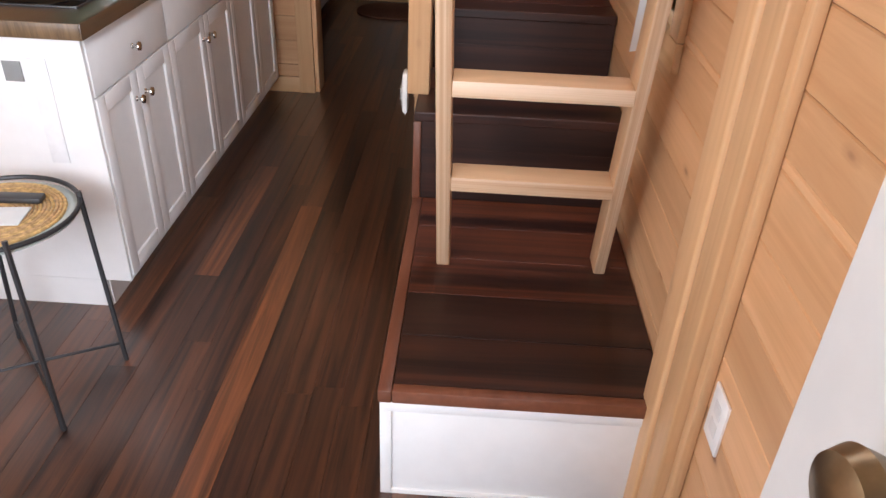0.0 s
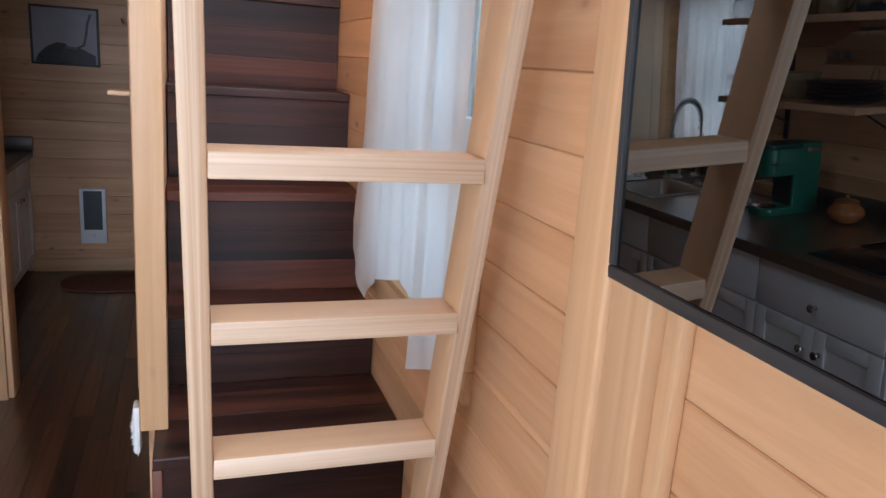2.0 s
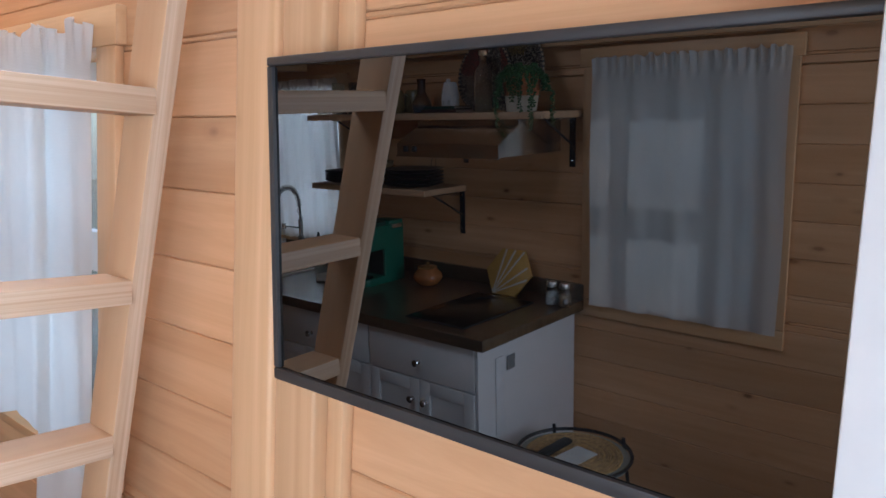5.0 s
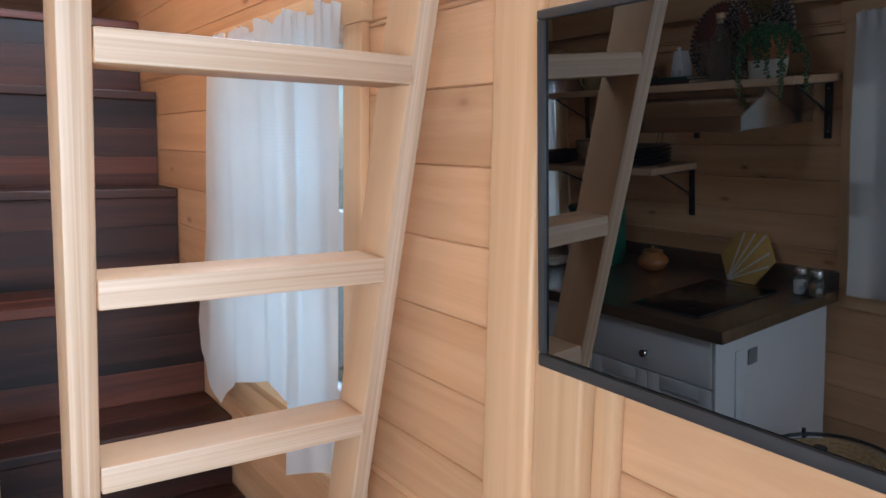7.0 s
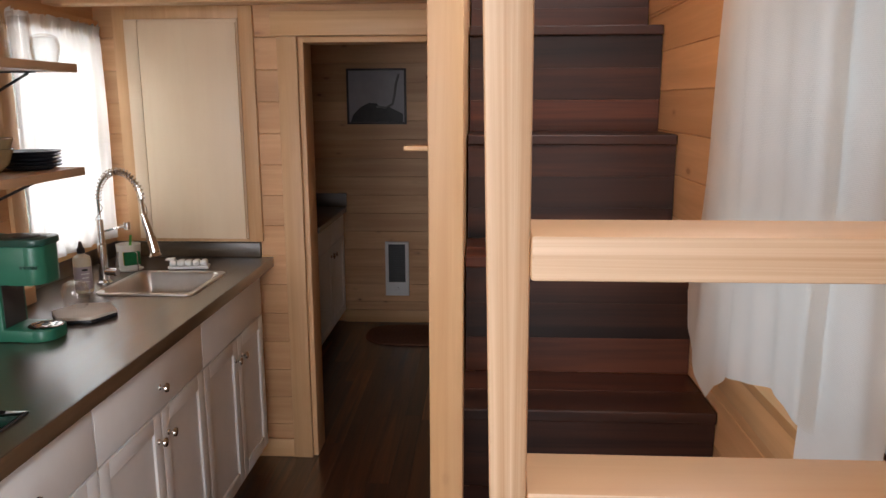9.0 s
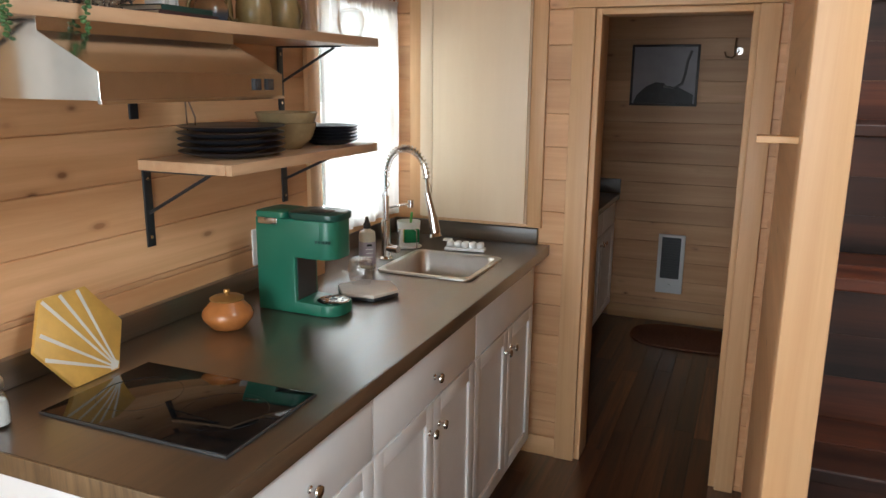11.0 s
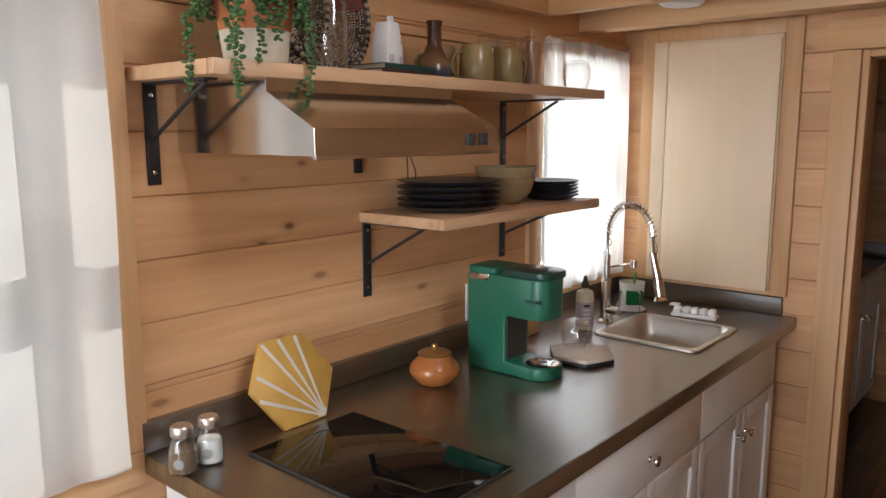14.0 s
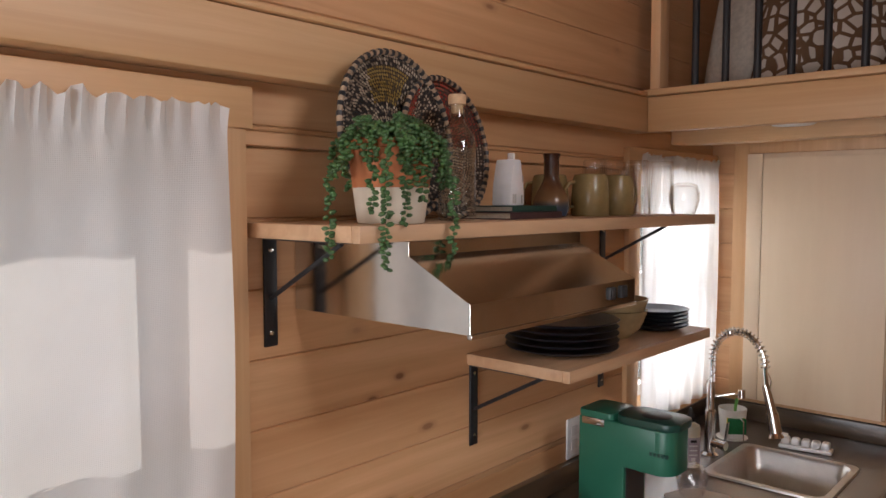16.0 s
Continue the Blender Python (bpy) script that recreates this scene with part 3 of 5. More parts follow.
for k, (y, z) in enumerate(NOSE):
    y2 = NOSE[k + 1][0] if k + 1 < len(NOSE) else 4.40
    x0 = -0.034 if k < 2 else -0.008
    n = 5 if k == 0 else 2
    ya, yb = y, y2 + 0.012
    if k == 0:
        ya += 0.03
        x0 += 0.032
    for q in range(n):
        a, b = ya + (yb - ya) * q / n, ya + (yb - ya) * (q + 1) / n
        bm = B()
        box(bm, x0, 0.597, a + 0.0006, b - 0.0006, z - 0.03, z, 0.004 if q == 0 else 0.0012, 2)
        part("tread", bm, STAIR_W, stairs, smooth=False)
    if k:
        zb = NOSE[k - 1][1]
        m = max(1, round((z - 0.03 - zb) / 0.09))
        for q in range(m):
            a, b = zb + (z - 0.031 - zb) * q / m, zb + (z - 0.031 - zb) * (q + 1) / m
            bm = B()
            box(bm, x0 + 0.002, 0.597, y + 0.014, y + 0.034, a + 0.0002, b - 0.0002)
            part("riser", bm, STAIR_W, stairs, smooth=False)
bm = B()
box(bm, -0.034, -0.003, 1.745, 2.648, 0.296, 0.331, 0.004)
part("edge_strip", bm, STAIR_EDGE, stairs, "reddish hardwood edge strip")
bm = B()
box(bm, -0.003, 0.597, 1.745, 1.774, 0.296, 0.331, 0.004)
part("edge_strip", bm, STAIR_EDGE, stairs, "reddish hardwood edge strip")
bm = B()
box(bm, -0.036, -0.012, 2.638, 2.66, 0.331, 0.590, 0.003)
part("corner_strip", bm, STAIR_EDGE, stairs, "reddish hardwood corner strip")
bm = B()
box(bm, -0.026, 0.597, 1.756, 2.64, 0.0, 0.296, 0.002)
part("plinth", bm, WHITE, stairs, "white painted plinth")
for a in ((-0.03, 0.597, 1.750, 1.757, 0.268, 0.296), (-0.03, -0.004, 1.750, 1.757, 0.0, 0.268), (0.565, 0.597, 1.750, 1.757, 0.0, 0.268), (-0.004, 0.565, 1.750, 1.757, 0.0, 0.014)):
    bm = B()
    box(bm, *a, 0.001)
    part("plinth_trim", bm, WHITE, stairs)
bm = B()
box(bm, -0.026, 0.597, 2.66, 3.06, 0.0, 0.590)
part("step_case", bm, STAIR_W, stairs)

post = base("stair_post", -0.035, 2.8, 0.622, "square clear pine post standing on the stair", "post")
bm = B()
box(bm, -0.068, 0.0, 2.782, 2.87, 0.6225, 2.9, 0.004)
part("post_body", bm, PINE_Z, post)

# ---- ladder ----
SL, LEAN_X = -0.285, -0.021
ladder = base("ladder", 0.3, 2.26, 0.331, "pale fir loft ladder with square stiles and wide rungs", "ladder")


def ply(ob, face_material):
    """Front and back show the layered edge, the broad sides the plain face."""
    ob.data.materials.append(face_material)
    for p in ob.data.polygons:
        p.material_index = 0 if abs(p.normal.y) > 0.6 else 1
    return ob


axis_z = Vector((LEAN_X, SL, 1)).normalized()
turn = Vector((0, 0, 1)).rotation_difference(axis_z).to_matrix().to_4x4()
for u, wide in ((0.064, 0.036), (0.495, 0.031)):
    bm = B()
    box(bm, 0.0, wide, 0.0, 0.085, -0.027, 1.9, 0.004)
    stile = ply(part("stile", bm, FIR_Z, ladder), FIR_FACE_Z)
    stile.matrix_basis = Matrix.Translation((u, 2.262, 0.331)) @ turn
for z in (0.602, 0.872, 1.146, 1.414, 1.70, 1.98):
    bm = B()
    dx = LEAN_X * (z + 0.02 - 0.331)
    box(bm, 0.1003 + dx, 0.4967 + dx, 2.262 + SL * (z + 0.02 - 0.331) - 0.003, 2.262 + SL * (z + 0.02 - 0.331) + 0.084, z, z + 0.038, 0.003)
    ply(part("rung", bm, FIR_X, ladder), FIR_FACE_X)

# ---- television ----
tvm = pose(0.518, 1.291, 1.565, 0, -3, 0)
tv = base("television", 0.57, 1.302, 1.34, "flat black television with dark grey bezel on the wall", "television")


def tvpart(name, m, *a, bev=0.003, label="", mtx=tvm):
    bm = B()
    box(bm, *a, bev, 2, mtx)
    return part(name, bm, m, tv, label)


TW, TH = 0.352, 0.207
tvpart("case", GREY_PLASTIC, -0.008, 0.030, -TW + 0.01, TW - 0.01, -TH + 0.01, TH - 0.01, bev=0.01)
for n, a in (("bezel", (-0.016, 0.006, -TW, TW, -TH, -TH + 0.016)), ("bezel", (-0.016, 0.006, -TW, TW, TH - 0.011, TH)), ("bezel", (-0.016, 0.006, -TW, -TW + 0.011, -TH + 0.016, TH - 0.011)), ("bezel", (-0.016, 0.006, TW - 0.011, TW, -TH + 0.016, TH - 0.011))):
    tvpart(n, GREY_PLASTIC, *a, bev=0.0025)
tvpart("screen", SCREEN, -0.011, -0.009, -TW + 0.0108, TW - 0.0108, -TH + 0.0158, TH - 0.0108, bev=0.0)
bm = B()
box(bm, 0.545, 0.599, 1.2, 1.4, 1.46, 1.66, 0.004)
part("wall_mount", bm, BLACK, tv)

# ---- kitchen counter and cabinets ----
SX0, SX1, SY0, SY1 = -1.295, -0.945, 3.755, 4.115
top = base("countertop", -1.2, 3.4, 0.87, "dark brown wood-look laminate kitchen countertop", "countertop")
bm = B()
for s, e, p, q in cut_rects(XL + 0.002, -0.857, 2.368, 4.418, [(SX0 + 0.012, SX1 - 0.012, SY0 + 0.012, SY1 - 0.012)]):
    box(bm, s, e, p, q, 0.87, 0.91)
bmesh.ops.remove_doubles(bm, verts=bm.verts, dist=0.0001)
part("slab", bm, COUNTER, top, smooth=False)
bm = B()
box(bm, -0.8568, -0.852, 2.3635, 4.418, 0.868, 0.9098, 0.0012)
part("front_edge", bm, COUNTER, top)
bm = B()
box(bm, XL + 0.002, -0.8572, 2.3635, 2.3678, 0.868, 0.9098, 0.0012)
part("end_edge", bm, wood("laminate end edge", (0.05, 0.03, 0.015), (0.22, 0.14, 0.07), "z", 0.4, 60, 0.0, spread=0.0), top, "lighter brown streaked edge band")
bm = B()
box(bm, XL + 0.001, XL + 0.022, 2.363, 4.418, 0.911, 0.975, 0.002)
thing("backsplash", bm, COUNTER, "low dark laminate backsplash along the wall", "backsplash")
bm = B()
box(bm, XL + 0.023, -0.90, 4.396, 4.418, 0.911, 0.975, 0.002)
thing("backsplash", bm, COUNTER_X, "low dark laminate backsplash behind the sink", "backsplash")


def knob(parent, x, y, z):
    bm = B()
    lathe(bm, [(0, 0), (0.009, 0), (0.0085, 0.003), (0.005, 0.006), (0.005, 0.013), (0.011, 0.018), (0.0145, 0.022), (0.013, 0.026), (0.006, 0.028), (0, 0.0285)], n=20, m=pose(x, y, z, 0, 90, 0))
    part("knob", bm, CHROME, parent, "round polished nickel knob")


def shaker(parent, name, x, y0, y1, z0, z1, frame=0.05):
    bm = B()
    box(bm, x - 0.019, x - 0.008, y0 + frame - 0.004, y1 - frame + 0.004, z0 + frame - 0.004, z1 - frame + 0.004)
    for a in ((y0, y0 + frame, z0, z1), (y1 - frame, y1, z0, z1), (y0 + frame, y1 - frame, z0, z0 + frame), (y0 + frame, y1 - frame, z1 - frame, z1)):
        box(bm, x - 0.019, x, *a, 0.0018)
    return part(name, bm, WHITE, parent)


CF = -0.884
UNITS = [(2.425, 2.965, True), (2.965, 3.655, True), (3.655, 4.32, False)]
for k, (y0, y1, drawer) in enumerate(UNITS):
    c = base("base_cabinet", -1.2, (y0 + y1) / 2, 0, "white shaker base cabinet with drawer and two doors" if drawer else "white shaker sink cabinet with plain front panel and two doors", "cabinet", "kitchen base cabinets")
    bm = B()
    if drawer:
        box(bm, XL + 0.004, CF - 0.021, y0 + 0.001, y1 - 0.001, 0.1, 0.868)
    else:
        for a in ((y0 + 0.001, SY0 - 0.02, 0.1, 0.868), (SY1 + 0.02, y1 - 0.001, 0.1, 0.868), (SY0 - 0.02, SY1 + 0.02, 0.1, 0.66)):
            box(bm, XL + 0.004, CF - 0.021, *a)
        box(bm, CF - 0.035, CF - 0.021, SY0 - 0.02, SY1 + 0.02, 0.66, 0.868)
    part("body", bm, WHITE, c, smooth=False)
    bm = B()
    box(bm, XL + 0.004, -0.965, y0 + 0.001, y1 - 0.001, 0.0, 0.0995)
    part("toe_kick", bm, WHITE, c, smooth=False)
    bm = B()
    box(bm, CF - 0.02, CF, y0 + 0.003, y1 - 0.003, 0.692, 0.862, 0.002)
    dr = part("drawer_front", bm, WHITE, c)
    ym = (y0 + y1) / 2 + (0.012 if k else 0)
    if drawer:
        knob(dr, CF, ym, 0.757)
    for a, b, kk in ((y0 + 0.003, ym - 0.0015, -1), (ym + 0.0015, y1 - 0.003, 1)):
        dd = shaker(c, "door", CF, a, b, 0.108, 0.686)
        knob(dd, CF, ym + kk * 0.034, 0.605)
    if k == 0:
        bm = B()
        box(bm, XL + 0.004, CF - 0.004, y0 - 0.012, y0, 0.1, 0.868, 0.001)
        box(bm, XL + 0.004, -0.968, y0 - 0.012, y0, 0.0, 0.0995)
        part("end_panel", bm, WHITE, c, smooth=False)
        bm = B()
        box(bm, -1.11, -1.06, y0 - 0.0165, y0 - 0.0125, 0.735, 0.79, 0.001)
        part("switch", bm, plain("grey switch plastic", (0.25, 0.26, 0.26), 0.4), c, "small grey square switch")
        # thin upright strip, a touch greyer than the cabinet paint
        bm = B()
        box(bm, -1.04, -0.99, y0 - 0.016, y0 - 0.0125, 0.50, 0.80, 0.001)
        part("label_sheet", bm, plain("paper", (0.75, 0.755, 0.755), 0.6), c, "thin pale strip on the end panel")

# ---- maple panel on the partition wall ----
pn = base("wall_panel", -1.17, 4.41, 0.98, "pale maple slab panel door in a pine frame", "access panel")
for a in ((-1.46, -1.405, 4.398, 4.419, 0.978, 1.935), (-0.945, -0.888, 4.398, 4.419, 0.978, 1.935), (-1.405, -0.945, 4.398, 4.419, 1.885, 1.935), (-1.405, -0.945, 4.398, 4.419, 0.978, 0.992)):
    bm = B()
    box(bm, *a, 0.002)
    part("frame", bm, PINE_Z, pn)
bm = B()
box(bm, -1.404, -0.946, 4.390, 4.4, 0.994, 1.884, 0.002)
part("backing_board", bm, CREAM, pn)
bm = B()
box(bm, -1.347, -0.95, 4.372, 4.3898, 0.996, 1.868, 0.0015)
part("panel_door", bm, CREAM, pn)
bm = B()
box(bm, -1.402, -1.3495, 4.373, 4.3898, 0.996, 1.882, 0.0015)
part("hinge_stile", bm, CREAM, pn)

# ---- shelves with brackets ----
SHELF_W = wood("pale shelf wood", (0.44, 0.26, 0.14), (0.60, 0.39, 0.23), "y", 0.45, 30, 0.2, spread=0.05)


def shelf(y0, y1, xf, z, label):
    s = base("wall_shelf", XL, (y0 + y1) / 2, z, label, "shelf", "kitchen shelves")
    bm = B()
    box(bm, XL + 0.001, xf - 0.0195, y0, y1, z, z + 0.026, 0.001)
    part("shelf_board", bm, SHELF_W, s)
    bm = B()
    box(bm, xf - 0.019, xf, y0, y1, z - 0.0005, z + 0.0265, 0.002)
    part("front_edge", bm, SHELF_W, s)
    return s


def bracket(y, z, reach, drop, label="black steel shelf bracket with diagonal brace"):
    b = base("shelf_bracket", XL, y, z - drop, label, "bracket", "shelf brackets")
    bm = B()
    box(bm, XL + 0.0005, XL + 0.006, y - 0.014, y + 0.014, z - drop, z - 0.001, 0.0015)
    part("wall_plate", bm, BLACK, b)
    bm = B()
    box(bm, XL + 0.006, XL + reach, y - 0.014, y + 0.014, z - 0.005, z - 0.0005, 0.0015)
    part("shelf_plate", bm, BLACK, b)
    bm = B()
    tube(bm, [(XL + 0.005, y, z - drop * 0.56), (XL + reach * 0.92, y, z - 0.006)], 0.0045, 8)
    part("brace", bm, BLACK, b)
    for q in (0.12, 0.88):
        bm = B()
        lathe(bm, [(0.005, 0), (0.005, 0.001), (0.003, 0.002), (0, 0.0022)], n=10, m=pose(XL + 0.006, y, z - drop * q, 0, 90, 0))
        part("screw", bm, CHROME, b)


shelf(2.385, 3.722, -1.252, 1.652, "long pale wooden kitchen shelf with an overhanging front")
shelf(2.985, 3.728, -1.262, 1.326, "short pale wooden shelf holding dark plates")
bracket(2.43, 1.652, 0.22, 0.20)
bracket(3.61, 1.652, 0.22, 0.20)
bracket(3.008, 1.326, 0.22, 0.20)
bracket(3.61, 1.326, 0.22, 0.17)

# ---- range hood ----
hood = base("range_hood", -1.35, 2.75, 1.512, "brushed stainless range hood with sloping front under the shelf", "range hood")
HY0, HY1 = 2.487, 3.0
HP = [(XL + 0.002, 1.515), (-1.122, 1.515), (-1.122, 1.562), (-1.25, 1.628), (-1.25, 1.651), (XL + 0.002, 1.651)]
bm = B()
prism(bm, HP, "y", HY0, HY1, 0.0005)
part("hood_body", bm, STEEL, hood, smooth=False)
bm = B()
box(bm, -1.128, -1.118, HY0 - 0.001, HY1 + 0.001, 1.509, 1.516, 0.001)
part("lip", bm, STEEL, hood)
for y in (2.905, 2.95):
    bm = B()
    box(bm, -1.1225, -1.1165, y - 0.011, y + 0.011, 1.528, 1.552, 0.0015)
    sw = part("switch", bm, BLACK, hood, "black rocker switch")
    bm = B()
    box(bm, -1.117, -1.1155, y - 0.005, y + 0.005, 1.534, 1.546, 0.0005)
    part("rocker", bm, GREY_PLASTIC, sw)

# ---- cooktop, sink, tap ----
ct = base("cooktop", -1.14, 2.65, 0.911, "black glass induction cooktop let into the counter", "cooktop")
bm = B()
box(bm, -1.372, -0.922, 2.50, 2.79, 0.9105, 0.9155, 0.001)
part("frame", bm, GREY_PLASTIC, ct)
bm = B()
box(bm, -1.369, -0.925, 2.503, 2.787, 0.914, 0.9168, 0.0008)
part("glass_plate", bm, COOK_GLASS, ct)
ringm = plain("printed ring", (0.016, 0.016, 0.017), 0.2)
for x in (-1.255, -1.04):
    bm = B()
    tube(bm, [(x + 0.085 * math.cos(a), 2.645 + 0.085 * math.sin(a), 0.9166) for a in [i * 2 * math.pi / 40 for i in range(40)]], 0.0006, 4, True)
    part("ring", bm, ringm, ct)

sk = base("sink", -1.12, 3.93, 0.75, "small stainless drop-in kitchen sink", "sink")
bm = B()


def rring(x0, x1, y0, y1, r, z, n=6):
    out = []
    for cx, cy, a0 in ((x1 - r, y1 - r, 0), (x0 + r, y1 - r, 90), (x0 + r, y0 + r, 180), (x1 - r, y0 + r, 270)):
        for i in range(n + 1):
            a = radians(a0 + 90 * i / n)
            out.append(bm.verts.new((cx + r * math.cos(a), cy + r * math.sin(a), z)))
    return out


rings = [rring(SX0, SX1, SY0, SY1, 0.03, 0.911), rring(SX0 + 0.002, SX1 - 0.002, SY0 + 0.002, SY1 - 0.002, 0.03, 0.917),
         rring(SX0 + 0.02, SX1 - 0.02, SY0 + 0.02, SY1 - 0.02, 0.035, 0.917), rring(SX0 + 0.026, SX1 - 0.026, SY0 + 0.026, SY1 - 0.026, 0.035, 0.908),
         rring(SX0 + 0.034, SX1 - 0.034, SY0 + 0.034, SY1 - 0.034, 0.04, 0.79), rring(SX0 + 0.06, SX1 - 0.06, SY0 + 0.06, SY1 - 0.06, 0.045, 0.765)]
for a, b in zip(rings, rings[1:]):
    for i in range(len(a)):
        j = (i + 1) % len(a)
        bm.faces.new((a[i], a[j], b[j], b[i]))
bm.faces.new(rings[-1])
bmesh.ops.recalc_face_normals(bm, faces=bm.faces)
part("basin", bm, STEEL_SATIN, sk)
bm = B()
lathe(bm, [(0, 0), (0.02, 0), (0.034, 0.002), (0.036, 0.004), (0.036, 0.0)], (-1.12, 3.93, 0.7655), 24)
part("drain", bm, CHROME, sk)

tap = base("faucet", -1.37, 3.93, 0.911, "chrome spring-neck kitchen faucet with pull-down sprayer", "faucet")
fx, fy = -1.335, 3.925
bm = B()
lathe(bm, [(0.026, 0), (0.026, 0.006), (0.018, 0.014), (0.0165, 0.06), (0.0165, 0.145), (0.012, 0.15), (0.012, 0.235), (0, 0.237)], (fx, fy, 0.911), 20)
part("column", bm, CHROME, tap)
arc = []
for i in range(49):
    a = math.pi * (1 - i / 48 * 1.0)
    arc.append((fx + 0.085 + 0.085 * math.cos(a), fy - 0.02 * (1 - math.cos(math.pi * i / 48)) / 2, 1.215 + 0.105 * math.sin(a)))
path = [(fx, fy, 1.14), (fx, fy, 1.18)] + arc + [(fx + 0.178, fy - 0.024, 1.15)]
bm = B()
tube(bm, path, 0.006, 8)
part("hose", bm, STEEL, tap)
bm = B()
dense = []
for a, b in zip(path, path[1:]):
    for s in range(6):
        dense.append(Vector(a).lerp(Vector(b), s / 6))
hel = []
for i, p in enumerate(dense):
    q = (dense[min(i + 1, len(dense) - 1)] - dense[max(i - 1, 0)]).to_track_quat("Z", "Y")
    a = i * 0.5
    hel.append(p + q @ Vector((0.0125 * math.cos(a), 0.0125 * math.sin(a), 0)))
tube(bm, hel, 0.0019, 6)
part("spring", bm, CHROME, tap)
bm = B()
cyl(bm, (fx + 0.172, fy - 0.022, 1.17), (fx + 0.195, fy - 0.026, 1.09), 0.011, 0.014)
cyl(bm, (fx + 0.195, fy - 0.026, 1.09), (fx + 0.206, fy - 0.028, 1.035), 0.017, 0.019)
cyl(bm, (fx + 0.206, fy - 0.028, 1.035), (fx + 0.209, fy - 0.029, 1.02), 0.015, 0.0225)
part("sprayer", bm, CHROME, tap)
bm = B()
tube(bm, [(fx, fy, 1.10), (fx + 0.06, fy + 0.02, 1.115), (fx + 0.085, fy + 0.03, 1.118)], 0.004, 8)
cyl(bm, (fx + 0.085, fy + 0.03, 1.106), (fx + 0.085, fy + 0.03, 1.132), 0.011)
part("holder_arm", bm, CHROME, tap)
bm = B()
cyl(bm, (fx, fy, 0.955), (fx + 0.055, fy - 0.01, 0.955), 0.014)
tube(bm, [(fx + 0.05, fy - 0.008, 0.955), (fx + 0.06, fy - 0.01, 1.03)], 0.0045, 8)
part("lever", bm, CHROME, tap)

# ---- things on the counter ----
GREEN = plain("green enamel plastic", (0.02, 0.135, 0.082), 0.36, vary=0.04, bumps=0.03)
DGREEN = plain("dark green plastic", (0.012, 0.055, 0.042), 0.3, vary=0.05)
cm = base("coffee_maker", -1.27, 3.3, 0.911, "slim green single-cup coffee maker", "coffee maker")
CY0, CY1 = 3.245, 3.362


def slab(bm, x0, x1, y0, y1, z0, z1, r, n=6, bev=0.003):
    """A block with its upright edges rounded to r."""
    pts = []
    for cx, cy, a0 in ((x1 - r, y1 - r, 0), (x0 + r, y1 - r, 90), (x0 + r, y0 + r, 180), (x1 - r, y0 + r, 270)):
        for i in range(n + 1):
            a = radians(a0 + 90 * i / n)
            pts.append((cx + r * math.cos(a), cy + r * math.sin(a)))
    lo, hi = [bm.verts.new((*p, z0)) for p in pts], [bm.verts.new((*p, z1)) for p in pts]
    k = len(pts)
    top, bot = bm.faces.new(hi), bm.faces.new(lo[::-1])
    for i in range(k):
        bm.faces.new((lo[i], lo[(i + 1) % k], hi[(i + 1) % k], hi[i]))
    if bev:
        bmesh.ops.bevel(bm, geom=list(top.edges) + list(bot.edges), offset=bev, segments=2, affect="EDGES", profile=0.5)


bm = B()
prism(bm, [(-1.397, 0.9115), (-1.19, 0.9115), (-1.19, 0.944), (-1.272, 0.946), (-1.272, 1.072), (-1.19, 1.072), (-1.19, 1.1785), (-1.397, 1.1785)], "y", CY0, CY1, 0.004)
part("body", bm, GREEN, cm)
bm = B()
slab(bm, -1.27, -1.150, CY0 + 0.0006, CY1 - 0.0006, 1.0725, 1.178, 0.034)
part("brew_head", bm, GREEN, cm)
bm = B()
slab(bm, -1.302, -1.142, CY0 - 0.0005, CY1 + 0.0005, 1.179, 1.197, 0.034)
lid = part("lid", bm, DGREEN, cm, "dark green glossy lid")
bm = B()
lathe(bm, [(0.0, 0.0), (0.034, 0.0), (0.036, 0.0015), (0.032, 0.003), (0.0, 0.0032)], (-1.215, (CY0 + CY1) / 2, 1.197), 28)
part("lid_disc", bm, GREY_PLASTIC, lid)
bm = B()
slab(bm, -1.398, -1.303, CY0 - 0.0008, CY1 + 0.0008, 1.179, 1.195, 0.012)
part("tank_lid", bm, GREEN, cm)
bm = B()
slab(bm, -1.265, -1.143, CY0 + 0.0006, CY1 - 0.0006, 0.9115, 0.9435, 0.04)
part("drip_base", bm, GREEN, cm)
bm = B()
lathe(bm, [(0, 0), (0.044, 0), (0.046, 0.002), (0.042, 0.004), (0, 0.004)], (-1.186, (CY0 + CY1) / 2, 0.944), 28)
tray = part("drip_tray", bm, STEEL, cm, "steel drip tray with dark holes")
for i in range(9):
    a = i * 2 * math.pi / 9
    bm = B()
    q = (-1.186 + 0.029 * math.cos(a), (CY0 + CY1) / 2 + 0.029 * math.sin(a), 0.948)
    cyl(bm, q, (q[0], q[1], q[2] + 0.0006), 0.0055, n=10)
    part("hole", bm, BLACK, tray)
bm = B()
cyl(bm, (-1.186, (CY0 + CY1) / 2, 0.948), (-1.186, (CY0 + CY1) / 2, 0.9488), 0.012, n=14)
part("hole", bm, BLACK, tray)
bm = B()
box(bm, -1.388, -1.325, CY0 - 0.0015, CY0 + 0.004, 1.160, 1.178, 0.001)
part("name_plate", bm, STEEL, cm, "brushed steel plate")
bm = B()
box(bm, -1.2725, -1.2705, CY0 + 0.012, CY1 - 0.012, 0.946, 1.070, 0.0)
part("back_panel", bm, GREY_PLASTIC, cm)
